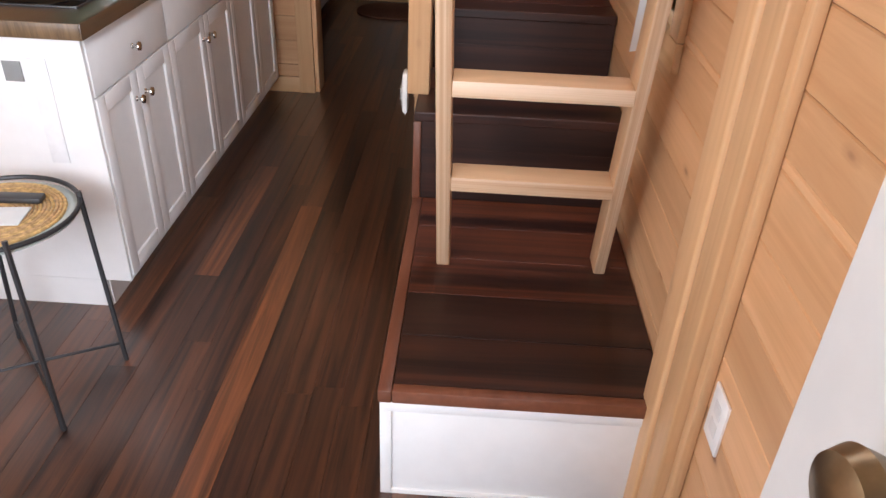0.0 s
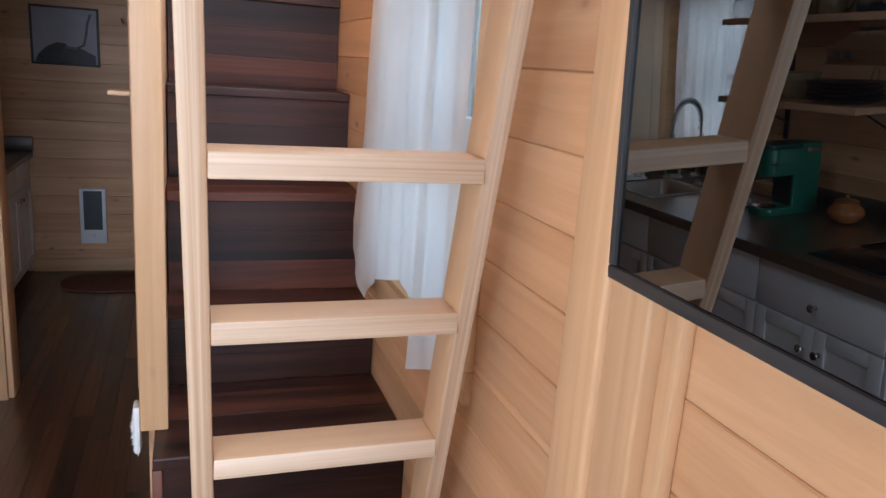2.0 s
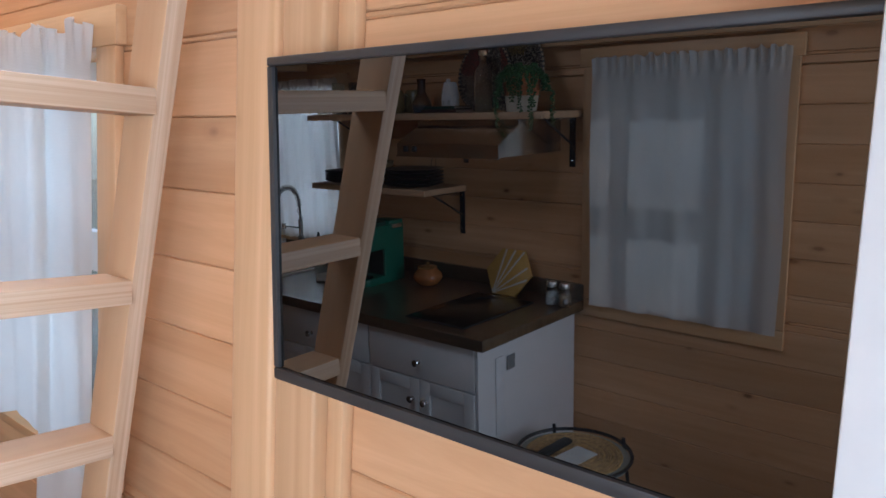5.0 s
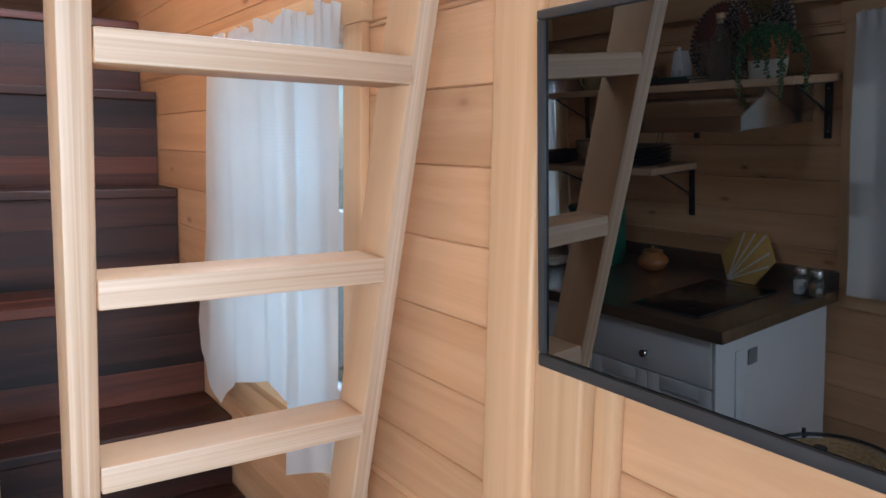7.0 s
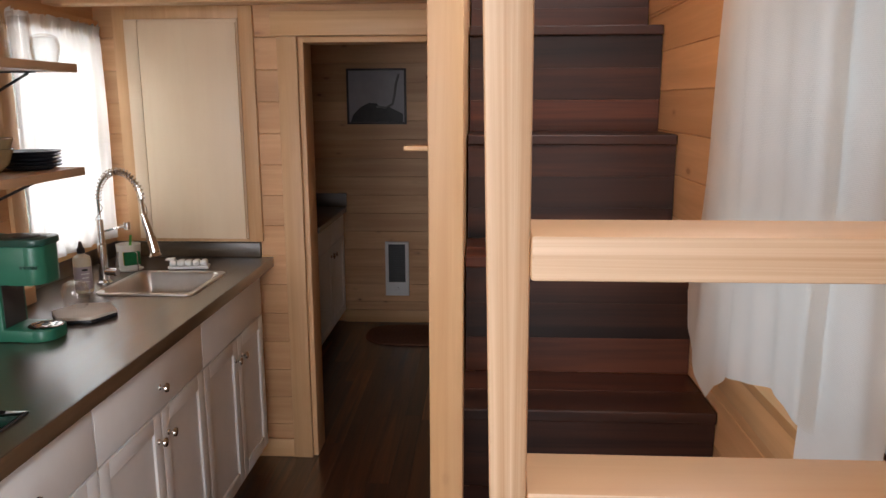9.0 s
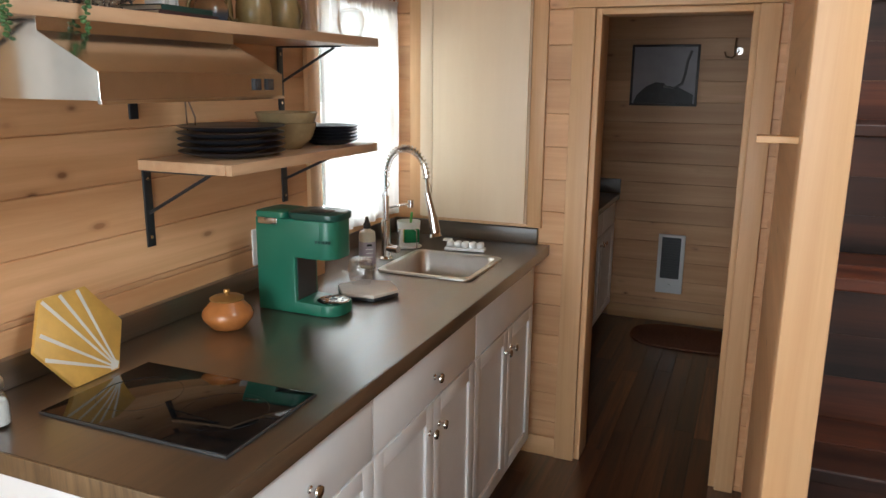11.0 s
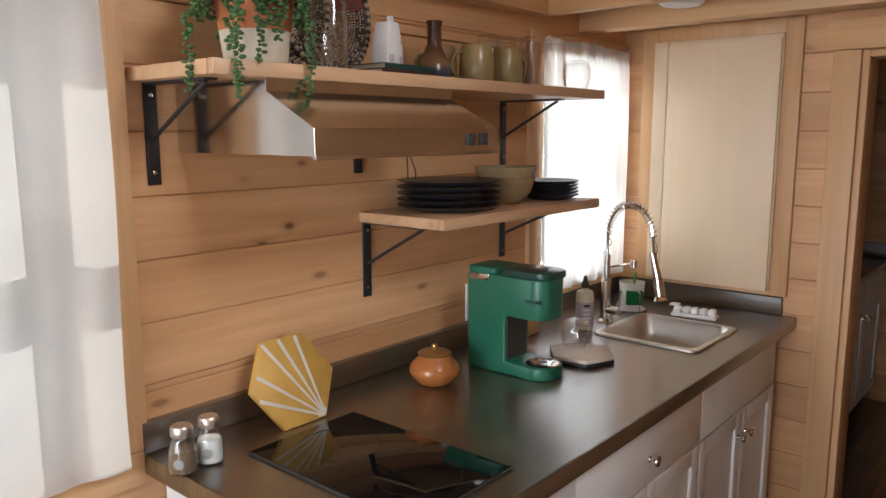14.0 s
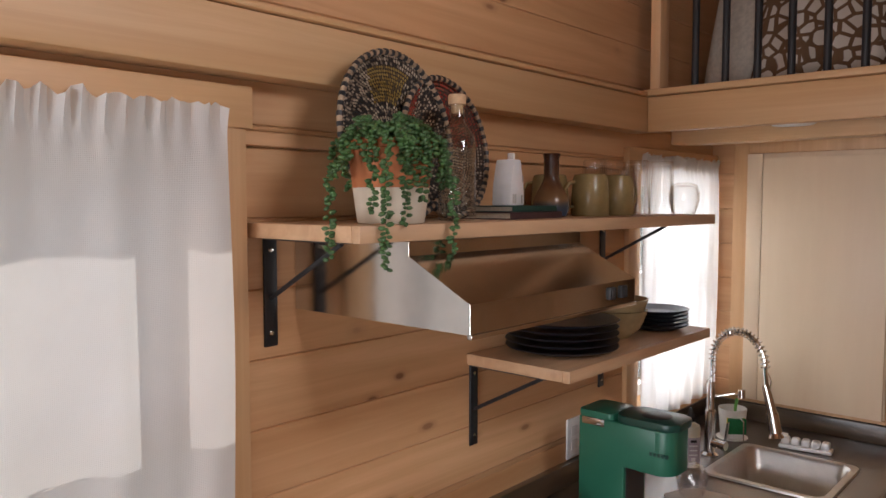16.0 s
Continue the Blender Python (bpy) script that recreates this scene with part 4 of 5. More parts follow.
for i in range(5):
    bm = B()
    box(bm, -1.205 + i * 0.010, -1.198 + i * 0.010, CY0 - 0.0012, CY0 + 0.002, 1.118, 1.126)
    part("mark", bm, DGREEN, cm)

AMBER = plain("honey-brown glazed wood", (0.36, 0.13, 0.035), 0.25, vary=0.15, scale=20)
sp = base("sugar_pot", -1.370, 3.074, 0.911, "honey-brown round lidded sugar pot with brass knob", "pot")
bm = B()
lathe(bm, [(0, 0), (0.036, 0), (0.042, 0.004), (0.060, 0.026), (0.062, 0.036), (0.056, 0.05), (0.038, 0.068), (0.036, 0.072), (0, 0.072)], (-1.370, 3.074, 0.911), 36)
part("pot_body", bm, AMBER, sp)
bm = B()
lathe(bm, [(0, 0), (0.040, 0), (0.041, 0.003), (0.034, 0.007), (0.008, 0.010), (0.005, 0.013), (0.008, 0.018), (0.007, 0.023), (0, 0.025)], (-1.370, 3.074, 0.983), 30)
part("lid", bm, plain("dull brass", (0.42, 0.24, 0.08), 0.35, 0.7, vary=0.2), sp, "dull brass lid with knob")

swell(sp, (-1.370, 3.074, 0.911), 1.08)

# hexagonal tile trivet leaning on the wall
HEXM = pose(-1.407, 2.68, 0.912, 0, -24, 0)
ht = base("hexagonal_tile", -1.407, 2.68, 0.912, "yellow hexagonal tile with white rays leaning on the wall", "tile")
R = 0.116
ap = R * math.sqrt(3) / 2
hexp = [(R * math.cos(radians(a)), ap + R * math.sin(radians(a))) for a in (240, 300, 0, 60, 120, 180)]
bm = B()
prism(bm, hexp, "x", -0.012, 0.0, 0.001)
bmesh.ops.transform(bm, matrix=HEXM, verts=bm.verts)
part("tile_body", bm, plain("mustard glaze", (0.58, 0.34, 0.075), 0.5, vary=0.08, scale=25), ht)
src = Vector(hexp[1])
wglz = plain("white glaze", (0.66, 0.63, 0.57), 0.5, vary=0.06)
for tgt in ((-0.103, ap - 0.022), (-0.092, ap + 0.030), (-0.058, 2 * ap - 0.004), (-0.012, 2 * ap - 0.001), (0.035, 2 * ap - 0.001)):
    dvec = Vector(tgt) - src
    nrm = Vector((-dvec.y, dvec.x)).normalized()
    bm = B()
    a, b = src + dvec * 0.06, src + dvec * 0.985
    prism(bm, [tuple(a - nrm * 0.002), tuple(b - nrm * 0.0045), tuple(b + nrm * 0.0045), tuple(a + nrm * 0.002)], "x", 0.0001, 0.0009)
    bmesh.ops.transform(bm, matrix=HEXM, verts=bm.verts)
    part("ray", bm, wglz, ht)
bm = B()
prism(bm, [(src.x - 0.022, src.y + 0.003), (src.x - 0.004, src.y + 0.003), (src.x + 0.007, src.y + 0.016), (src.x - 0.002, src.y + 0.022), (src.x - 0.016, src.y + 0.018)], "x", 0.0001, 0.001)
bmesh.ops.transform(bm, matrix=HEXM, verts=bm.verts)
part("ray", bm, wglz, ht)

PEPPER = plain("ground pepper", (0.20, 0.14, 0.09), 0.9, vary=0.4, scale=300)
SALT = plain("fine salt", (0.80, 0.80, 0.80), 0.8, vary=0.05, scale=300)
for x, y, fill, lab in ((-1.398, 2.372, PEPPER, "small glass bottle shaker of ground pepper with metal cap"), (-1.40, 2.432, SALT, "small glass bottle shaker of white salt with metal cap")):
    s = base("shaker", x, y, 0.911, lab, "shaker", "salt and pepper shakers")
    bm = B()
    lathe(bm, [(0, 0), (0.021, 0), (0.024, 0.003), (0.024, 0.038), (0.021, 0.05), (0.0155, 0.062), (0.0155, 0.07), (0.014, 0.07), (0.014, 0.062), (0.0195, 0.049), (0.0225, 0.037), (0.0225, 0.004), (0, 0.003)], (x, y, 0.911), 26)
    part("jar", bm, GLASS, s)
    bm = B()
    lathe(bm, [(0, 0.0036), (0.0218, 0.0045), (0.0218, 0.036), (0.019, 0.044), (0, 0.045)], (x, y, 0.911), 22)
    part("contents", bm, fill, s)
    bm = B()
    lathe(bm, [(0.018, 0.066), (0.0185, 0.068), (0.0185, 0.08), (0.016, 0.084), (0, 0.086)], (x, y, 0.911), 22)
    part("cap", bm, STEEL_SATIN, s, "perforated metal cap")
    bm = B()
    lathe(bm, [(0, 0), (0.0085, 0), (0.009, 0.0006), (0.0075, 0.0012), (0, 0.0012)], n=18, m=pose(x + 0.017, y - 0.0175, 0.935, 0, 90, -46))
    part("emblem", bm, plain("moulded glass", (0.3, 0.3, 0.29), 0.2), s)
    swell(s, (x, y, 0.911), 1.13)

# soap bottle
sb = base("soap_bottle", -1.345, 3.80, 0.911, "cream hand-soap bottle with purple-grey label and black nozzle", "bottle")
bx, by = -1.345, 3.80
bm = B()
lathe(bm, [(0, 0), (0.027, 0), (0.029, 0.004), (0.029, 0.115), (0.026, 0.126), (0.012, 0.133), (0.012, 0.138), (0, 0.138)], (bx, by, 0.911), 26)
part("bottle_body", bm, plain("cream soap", (0.66, 0.62, 0.47), 0.3), sb)
bm = B()
lathe(bm, [(0.0293, 0.012), (0.0296, 0.013), (0.0296, 0.092), (0.0293, 0.093)], (bx, by, 0.911), 26)
lb = part("label_sheet", bm, plain("mauve paper label", (0.42, 0.38, 0.42), 0.6), sb, "printed mauve label")
for i, (w, h, c) in enumerate(((0.018, 0.007, BLACK), (0.026, 0.003, WHITE), (0.022, 0.003, WHITE), (0.024, 0.003, WHITE), (0.012, 0.012, WHITE))):
    bm = B()
    box(bm, -w / 2, w / 2, -0.0312, -0.029, -h / 2, h / 2, m=pose(bx, by, 0.911 + 0.083 - i * 0.014, 0, 0, 42))
    part("print_bar", bm, c, lb)
bm = B()
lathe(bm, [(0, 0.138), (0.013, 0.138), (0.013, 0.153), (0.009, 0.158), (0.006, 0.172), (0.004, 0.178), (0, 0.179)], (bx, by, 0.911), 18)
part("nozzle", bm, BLACK, sb)

# ribbed cup with sponge and brush
cu = base("sponge_cup", -1.352, 4.155, 0.911, "white ribbed cup holding a sponge and green brush", "cup")
cx, cy = -1.352, 4.155
bm = B()
n = 60
rows = []
for r, z in ((0.034, 0.0), (0.036, 0.002), (0.045, 0.10), (0.043, 0.10), (0.033, 0.006)):
    rows.append([bm.verts.new((cx + (r + 0.0014 * (i % 2)) * math.cos(6.28318 * i / n), cy + (r + 0.0014 * (i % 2)) * math.sin(6.28318 * i / n), 0.914 + z)) for i in range(n)])
for a, b in zip(rows, rows[1:]):
    for i in range(n):
        bm.faces.new((a[i], a[(i + 1) % n], b[(i + 1) % n], b[i]))
bm.faces.new(rows[0][::-1])
bm.faces.new(rows[-1])
bmesh.ops.recalc_face_normals(bm, faces=bm.faces)
part("cup_body", bm, plain("white ceramic", (0.78, 0.77, 0.74), 0.35), cu)
bm = B()
lathe(bm, [(0, 0), (0.048, 0), (0.052, 0.003), (0.05, 0.004), (0, 0.003)], (cx, cy, 0.911), 30)
part("saucer", bm, plain("white ceramic plate", (0.78, 0.77, 0.74), 0.35), cu)
bm = B()
box(bm, -0.03, 0.03, -0.052, -0.037, -0.026, 0.026, 0.003, m=pose(cx, cy, 0.962, 0, 0, 40))
part("sponge", bm, plain("green scouring pad", (0.01, 0.16, 0.05), 0.95, vary=0.2, scale=200, bumps=0.6), cu, "green and yellow sponge")
bm = B()
box(bm, -0.03, 0.03, -0.0368, -0.03, -0.026, 0.026, 0.002, m=pose(cx, cy, 0.962, 0, 0, 40))
part("sponge", bm, plain("yellow sponge", (0.65, 0.5, 0.03), 0.95, vary=0.2, scale=200, bumps=0.6), cu)
bm = B()
tube(bm, [(cx + 0.005, cy, 0.93), (cx + 0.012, cy - 0.006, 1.02), (cx + 0.018, cy - 0.01, 1.05)], 0.005, 8)
part("brush_handle", bm, plain("leaf-green plastic", (0.12, 0.42, 0.08), 0.4), cu, "bright green brush handle")
bm = B()
tube(bm, [(cx + 0.055, cy - 0.045, 0.915), (cx + 0.055, cy - 0.045, 0.985), (cx + 0.042, cy - 0.038, 0.99)], 0.002, 6)
part("wire_clip", bm, CHROME, cu)

# white tray with domes on the counter behind the sink
tr = base("ice_tray", -1.125, 4.18, 0.911, "white plastic ice-cube tray with rounded cups", "tray")
TRM = pose(-1.125, 4.185, 0.9115, 0, 0, 8)
WPL = plain("white plastic", (0.80, 0.80, 0.79), 0.4)
bm = B()
box(bm, -0.078, 0.078, -0.024, 0.024, 0.0, 0.012, 0.003, 2, TRM)
part("tray_base", bm, WPL, tr)
for i in range(5):
    bm = B()
    box(bm, -0.072 + i * 0.0295, -0.046 + i * 0.0295, -0.02, 0.02, 0.0115, 0.034, 0.008, 3, TRM)
    part("cup", bm, WPL, tr)
bm = B()
box(bm, -0.088, -0.055, -0.012, 0.022, 0.034, 0.040, 0.0025, 2, TRM)
part("tab", bm, WPL, tr)

# hexagonal coaster with upturned glass
hb = base("hexagonal_board", -1.185, 3.50, 0.911, "pale marble hexagonal board with a wooden edge", "board")
hp = [(-1.185 + 0.098 * math.cos(radians(a + 8)), 3.505 + 0.098 * math.sin(radians(a + 8))) for a in range(0, 360, 60)]
bm = B()
prism(bm, hp, "z", 0.9115, 0.921, 0.001)
part("under_layer", bm, BLACK, hb)
bm = B()
prism(bm, hp, "z", 0.9213, 0.932, 0.0015)
part("upper_layer", bm, plain("pale marble", (0.62, 0.55, 0.47), 0.4, vary=0.1, scale=9), hb)


def glass_ob(name, x, y, z, prof, label, group=""):
    bm = B()
    lathe(bm, prof, (x, y, z), 30)
    return thing(name, bm, TUMBLER, label, "glass", group)


def tumbler(h, r0, r1, t=0.0022):
    """Standing upside down: mouth below, thick base above."""
    return [(r0, 0), (r1, h - 0.004), (r1 - 0.004, h), (0, h), (0, h - 0.014), (r1 - t - 0.003, h - 0.014), (r0 - t, 0), (r0, 0)]


glass_ob("wine_tumbler", -1.225, 3.535, 0.9325, [(0.030, 0), (0.036, 0.012), (0.041, 0.035), (0.041, 0.055), (0.034, 0.074), (0.02, 0.082), (0, 0.083), (0, 0.076), (0.019, 0.075), (0.031, 0.069), (0.0385, 0.053), (0.0385, 0.035), (0.0335, 0.013), (0.0285, 0), (0.030, 0)], "clear stemless glass upside down on the hexagonal board")

# pale wood piece behind the coffee maker, standing in for the window casing corner
bm = B()
box(bm, -1.50, -1.43, 3.50, 3.66, 0.9115, 0.968, 0.004)
thing("wooden_block", bm, TRIM_Y, "pale wood piece standing in for the window casing corner", "block")


# sockets
def socket(x, y, z, towards, label):
    s = base("power_socket", x, y, z, label, "power socket", "power sockets")
    bm = B()
    box(bm, min(x, x + towards * 0.006), max(x, x + towards * 0.006), y - 0.036, y + 0.036, z - 0.058, z + 0.058, 0.002)
    part("cover_plate", bm, WPL, s)
    for dz in (-0.02, 0.02):
        bm = B()
        box(bm, min(x, x + towards * 0.0075), max(x, x + towards * 0.0075), y - 0.016, y + 0.016, z + dz - 0.014, z + dz + 0.014, 0.0015)
        part("outlet", bm, plain("socket white", (0.7, 0.7, 0.69), 0.4), s)


socket(XL + 0.0005, 3.46, 1.036, 1, "white wall power socket above the counter")
socket(XR - 0.0005, 1.525, 0.52, -1, "white wall power socket low on the pine wall")

# ---- things on the short shelf ----
DARK = plain("black stoneware", (0.022, 0.024, 0.03), 0.3, vary=0.2, scale=40)
OLIVE = plain("olive stoneware glaze", (0.27, 0.20, 0.085), 0.25, vary=0.15, scale=18)
TAN_GLAZE = plain("tan stoneware glaze", (0.34, 0.255, 0.135), 0.25, vary=0.15, scale=18)
ZS = 1.3525


def plates(x, y, r, count, step, label):
    for i in range(count):
        z = ZS + i * step
        bm = B()
        lathe(bm, [(0, 0), (r * 0.62, 0), (r * 0.66, 0.002), (r * 0.98, 0.013), (r, 0.0155), (r * 0.975, 0.0165), (r * 0.66, 0.0058), (r * 0.6, 0.0045), (0, 0.0045)], (x + 0.001 * math.sin(i * 2), y + 0.001 * math.cos(i * 3), z), 40)
        thing("plate", bm, DARK, label, "plate", "stacked plates")


plates(-1.406, 3.175, 0.138, 5, 0.016, "black stoneware dinner plate in a stack on the shelf")
plates(-1.38, 3.625, 0.091, 5, 0.0105, "black stoneware side plate in a stack on the shelf")
for z, r, h in ((0.0, 0.088, 0.075), (0.030, 0.090, 0.075)):
    bm = B()
    lathe(bm, [(0, 0.0), (r * 0.45, 0.0), (r * 0.5, 0.004), (r * 0.82, 0.03), (r, h), (r - 0.004, h + 0.001), (r * 0.78, 0.032), (r * 0.42, 0.0085), (0, 0.008)], (-1.40, 3.42, ZS + z), 40)
    thing("bowl", bm, TAN_GLAZE, "tan glazed stoneware bowl nested in a stack on the shelf", "bowl", "stacked bowls")

# ---- things on the long shelf ----
ZU = 1.6785
TERRA = plain("terracotta", (0.42, 0.14, 0.05), 0.75, vary=0.15, scale=25, bumps=0.3)
CREAMC = plain("cream glaze", (0.60, 0.53, 0.42), 0.5, vary=0.06)
px, py = -1.338, 2.533
pp = base("potted_succulent", px, py, ZU, "trailing green succulent in a terracotta and cream pot", "plant")
bm = B()
lathe(bm, [(0, 0), (0.056, 0), (0.058, 0.002), (0.0655, 0.06), (0, 0.06)], (px, py, ZU), 36)
pot = part("pot", bm, CREAMC, pp, "two-tone terracotta and cream pot")
bm = B()
lathe(bm, [(0.0657, 0.06), (0.073, 0.125), (0.076, 0.126), (0.076, 0.14), (0.071, 0.141), (0.066, 0.12), (0, 0.12)], (px, py, ZU), 36)
part("pot_rim", bm, TERRA, pot)
LEAF = plain("succulent green", (0.040, 0.095, 0.024), 0.4, vary=0.35, scale=60, bumps=0.0)
leafm = B()
bmesh.ops.create_icosphere(leafm, subdivisions=1, radius=1.0)
LV, LF = [v.co.copy() for v in leafm.verts], [[v.index for v in f.verts] for f in leafm.faces]
leafm.free()


def strand(path, rng, dens=0.0062):
    verts, faces = [], []
    pts = [Vector(p) for p in path]
    acc = 0.0
    for a, b in zip(pts, pts[1:]):
        seg = (b - a).length
        t = 0.0
        while t < seg:
            c = a.lerp(b, t / seg)
            for s in range(2):
                an = rng.uniform(0, 6.28)
                d = Vector((math.cos(an), math.sin(an), rng.uniform(-0.5, 0.3))).normalized()
                q = d.to_track_quat("Z", "Y").to_matrix()
                L = rng.uniform(0.0052, 0.0078)
                o = len(verts)
                for v in LV:
                    verts.append(c + d * L * 0.9 + q @ Vector((v.x * L * 0.58, v.y * L * 0.58, v.z * L)))
                faces += [[i + o for i in f] for f in LF]
            t += dens
    me = bpy.data.meshes.new("strand")
    me.from_pydata(verts, [], faces)
    me.materials.append(LEAF)
    for p in me.polygons:
        p.use_smooth = True
    ob = new("strand", me)
    ob.parent = pp
    ob.matrix_parent_inverse = pp.matrix_basis.inverted()


rng = random.Random(12)
for i in range(40):
    an = i * 2.399 + rng.uniform(-0.2, 0.2)
    ln = rng.uniform(0.01, 0.075)
    if i in (2, 7, 10, 15, 18, 23):
        continue
    r0, r1 = rng.uniform(0.0, 0.045), 0.086 + rng.uniform(-0.004, 0.01)
    ca, sa = math.cos(an), math.sin(an)
    top = 0.150 + rng.uniform(0.0, 0.03)
    if px + r1 * ca < XL + 0.05:
        continue
    strand([(px + r0 * ca, py + r0 * sa, ZU + 0.135), (px + 0.05 * ca, py + 0.05 * sa, ZU + top), (px + r1 * ca, py + r1 * sa, ZU + 0.135), (px + (r1 + 0.003) * ca, py + (r1 + 0.003) * sa, ZU + 0.13 - ln)], rng)
for an, r1, drop in ((-82, 0.155, 0.205), (-47, 0.145, 0.22), (25, 0.112, 0.235), (-62, 0.098, 0.13), (-10, 0.092, 0.115), (-30, 0.098, 0.15)):
    ca, sa = math.cos(radians(an)), math.sin(radians(an))
    strand([(px + 0.03 * ca, py + 0.03 * sa, ZU + 0.14), (px + 0.06 * ca, py + 0.06 * sa, ZU + 0.165), (px + 0.09 * ca, py + 0.09 * sa, ZU + 0.13), (px + r1 * ca, py + r1 * sa, ZU + 0.07), (px + r1 * ca + 0.004, py + r1 * sa - 0.004, ZU + 0.15 - drop)], rng)
bm = B()
lathe(bm, [(0, 0.121), (0.066, 0.121), (0.05, 0.132), (0, 0.137)], (px, py, ZU), 24)
part("soil", bm, plain("dark soil", (0.03, 0.022, 0.015), 0.95, vary=0.4, scale=120, bumps=0.6), pp)


# woven baskets leaning on the wall
def weave(name, c1, c2, c3):
    m, nt, b = mat(name)
    g = nt.nodes.new("ShaderNodeNewGeometry")
    nt.links.new(ramp(nt, g.outputs["Random Per Island"], [(0.0, c1), (0.34, c1), (0.36, c2), (0.72, c2), (0.74, c3), (1.0, c3)]), b.inputs["Base Color"])
    b.inputs["Roughness"].default_value = 0.85
    for n in nt.nodes:
        if n.type == "VALTORGB":
            n.color_ramp.interpolation = "CONSTANT"
    return m


W_BLACK = weave("black and straw weave", (0.02, 0.018, 0.018), (0.44, 0.35, 0.26), (0.24, 0.18, 0.13))
W_YEL = weave("mustard weave", (0.26, 0.16, 0.03), (0.32, 0.21, 0.05), (0.12, 0.08, 0.03))
W_RED = weave("red weave", (0.40, 0.05, 0.03), (0.32, 0.08, 0.04), (0.16, 0.06, 0.04))
W_TAN = weave("tan weave", (0.42, 0.28, 0.17), (0.30, 0.17, 0.10), (0.5, 0.38, 0.27))


def basket(y, z, r, lean, xb, turned, label, yellow, red):
    b = base("woven_basket", xb, y, z - r, label, "basket", "woven wall baskets")
    M = pose(xb, y, z, 0, 0, turned) @ pose(0, 0, 0, 0, 90 - lean, 0)
    rng = random.Random(round(y * 100))
    sets = {"straw": [], "mustard": [], "red": [], "tan": []}
    nr = int(r / 0.0066)
    for k in range(1, nr + 1):
        rr = k * 0.0066
        n = max(8, int(2 * math.pi * rr / 0.0068))
        off = rng.uniform(0, 6.28)
        for i in range(n):
            a = off + 2 * math.pi * i / n
            up = -math.cos(a)
            kind = "straw"
            if red:
                kind = "red" if (up > 0.1 and rr > 0.45 * r) else ("straw" if rr > 0.82 * r else "tan")
            elif yellow and up > 0.9 and 0.45 * r < rr < 0.88 * r:
                kind = "mustard"
            sets[kind].append((a, rr))
    for kind, mt in (("straw", W_BLACK), ("mustard", W_YEL), ("red", W_RED), ("tan", W_TAN)):
        if not sets[kind]:
            continue
        vs, fs = [], []
        for a, rr in sets[kind]:
            q = Matrix.Rotation(a, 4, "Z") @ Matrix.Translation((rr, 0, 0.030 * (rr / r) ** 3)) @ Matrix.Rotation(0.35, 4, "Z")
            o = len(vs)
            for dx, dy, dz in ((-0.0044, 0, 0), (0, -0.0026, 0), (0.0044, 0, 0), (0, 0.0026, 0), (0, 0, 0.0028), (0, 0, -0.0026)):
                vs.append(M @ q @ Vector((dx, dy, dz)))
            for f in ((0, 1, 4), (1, 2, 4), (2, 3, 4), (3, 0, 4), (1, 0, 5), (2, 1, 5), (3, 2, 5), (0, 3, 5)):
                fs.append([o + i for i in f])
        me = bpy.data.meshes.new("weave")
        me.from_pydata(vs, [], fs)
        me.materials.append(mt)
        ob = new("weave", me)
        ob.parent = b
        ob.matrix_parent_inverse = b.matrix_basis.inverted()
        ob["kind"] = "stuff"
    bm = B()
    tube(bm, [M @ Vector((r * math.cos(i * 0.1309), r * math.sin(i * 0.1309), 0.030)) for i in range(48)], 0.0055, 8, True)
    rim = part("rim", bm, plain("straw rim", (0.36, 0.25, 0.16), 0.85, vary=0.3, scale=60), b)
    n = int(2 * math.pi * r / 0.018)
    bm = B()
    for i in range(n):
        a = 2 * math.pi * i / n
        c = M @ Vector((r * math.cos(a), r * math.sin(a), 0.030))
        tg = (M.to_3x3() @ Vector((-math.sin(a), math.cos(a), 0))).normalized()
        cyl(bm, c - tg * 0.0042, c + tg * 0.0042, 0.0064, n=8)
    part("stitching", bm, BLACK, rim, "black stitching round the rim")
    bm = B()
    lathe(bm, [(0, -0.0035), (r * 0.6, 0.003), (r * 0.99, 0.026), (r * 0.99, 0.023), (r * 0.6, 0.0), (0, -0.0065)], n=40, m=M)
    part("backing", bm, plain("dark straw", (0.06, 0.04, 0.03), 0.9), b)


basket(2.635, ZU + 0.157, 0.157, 7, -1.452, 5, "round black and straw woven basket tray leaning on the wall", True, False)
basket(2.79, ZU + 0.143, 0.143, 8, -1.468, 6, "round red and tan woven basket tray leaning on the wall", False, True)

# glass bottle with cork
bo = base("glass_bottle", -1.372, 2.745, ZU, "clear glass bottle with a wooden cork stopper", "bottle")
bm = B()
lathe(bm, [(0, 0), (0.034, 0), (0.037, 0.004), (0.037, 0.145), (0.033, 0.165), (0.018, 0.185), (0.0145, 0.195), (0.0145, 0.215), (0.0165, 0.216), (0.0165, 0.223), (0.012, 0.223), (0.012, 0.195), (0.030, 0.164), (0.0345, 0.145), (0.0345, 0.008), (0, 0.006)], (-1.372, 2.745, ZU), 32)
part("bottle_glass", bm, GLASS, bo)
bm = B()
lathe(bm, [(0, 0.207), (0.0117, 0.207), (0.0117, 0.2235), (0.0175, 0.224), (0.0175, 0.240), (0.016, 0.243), (0, 0.243)], (-1.372, 2.745, ZU), 24)
part("cork", bm, plain("cork wood", (0.55, 0.36, 0.20), 0.7, vary=0.15, scale=80), bo, "pale wooden cork")

# books, house ornament, vase
BM = pose(-1.395, 2.945, ZU, 0, 0, 4)


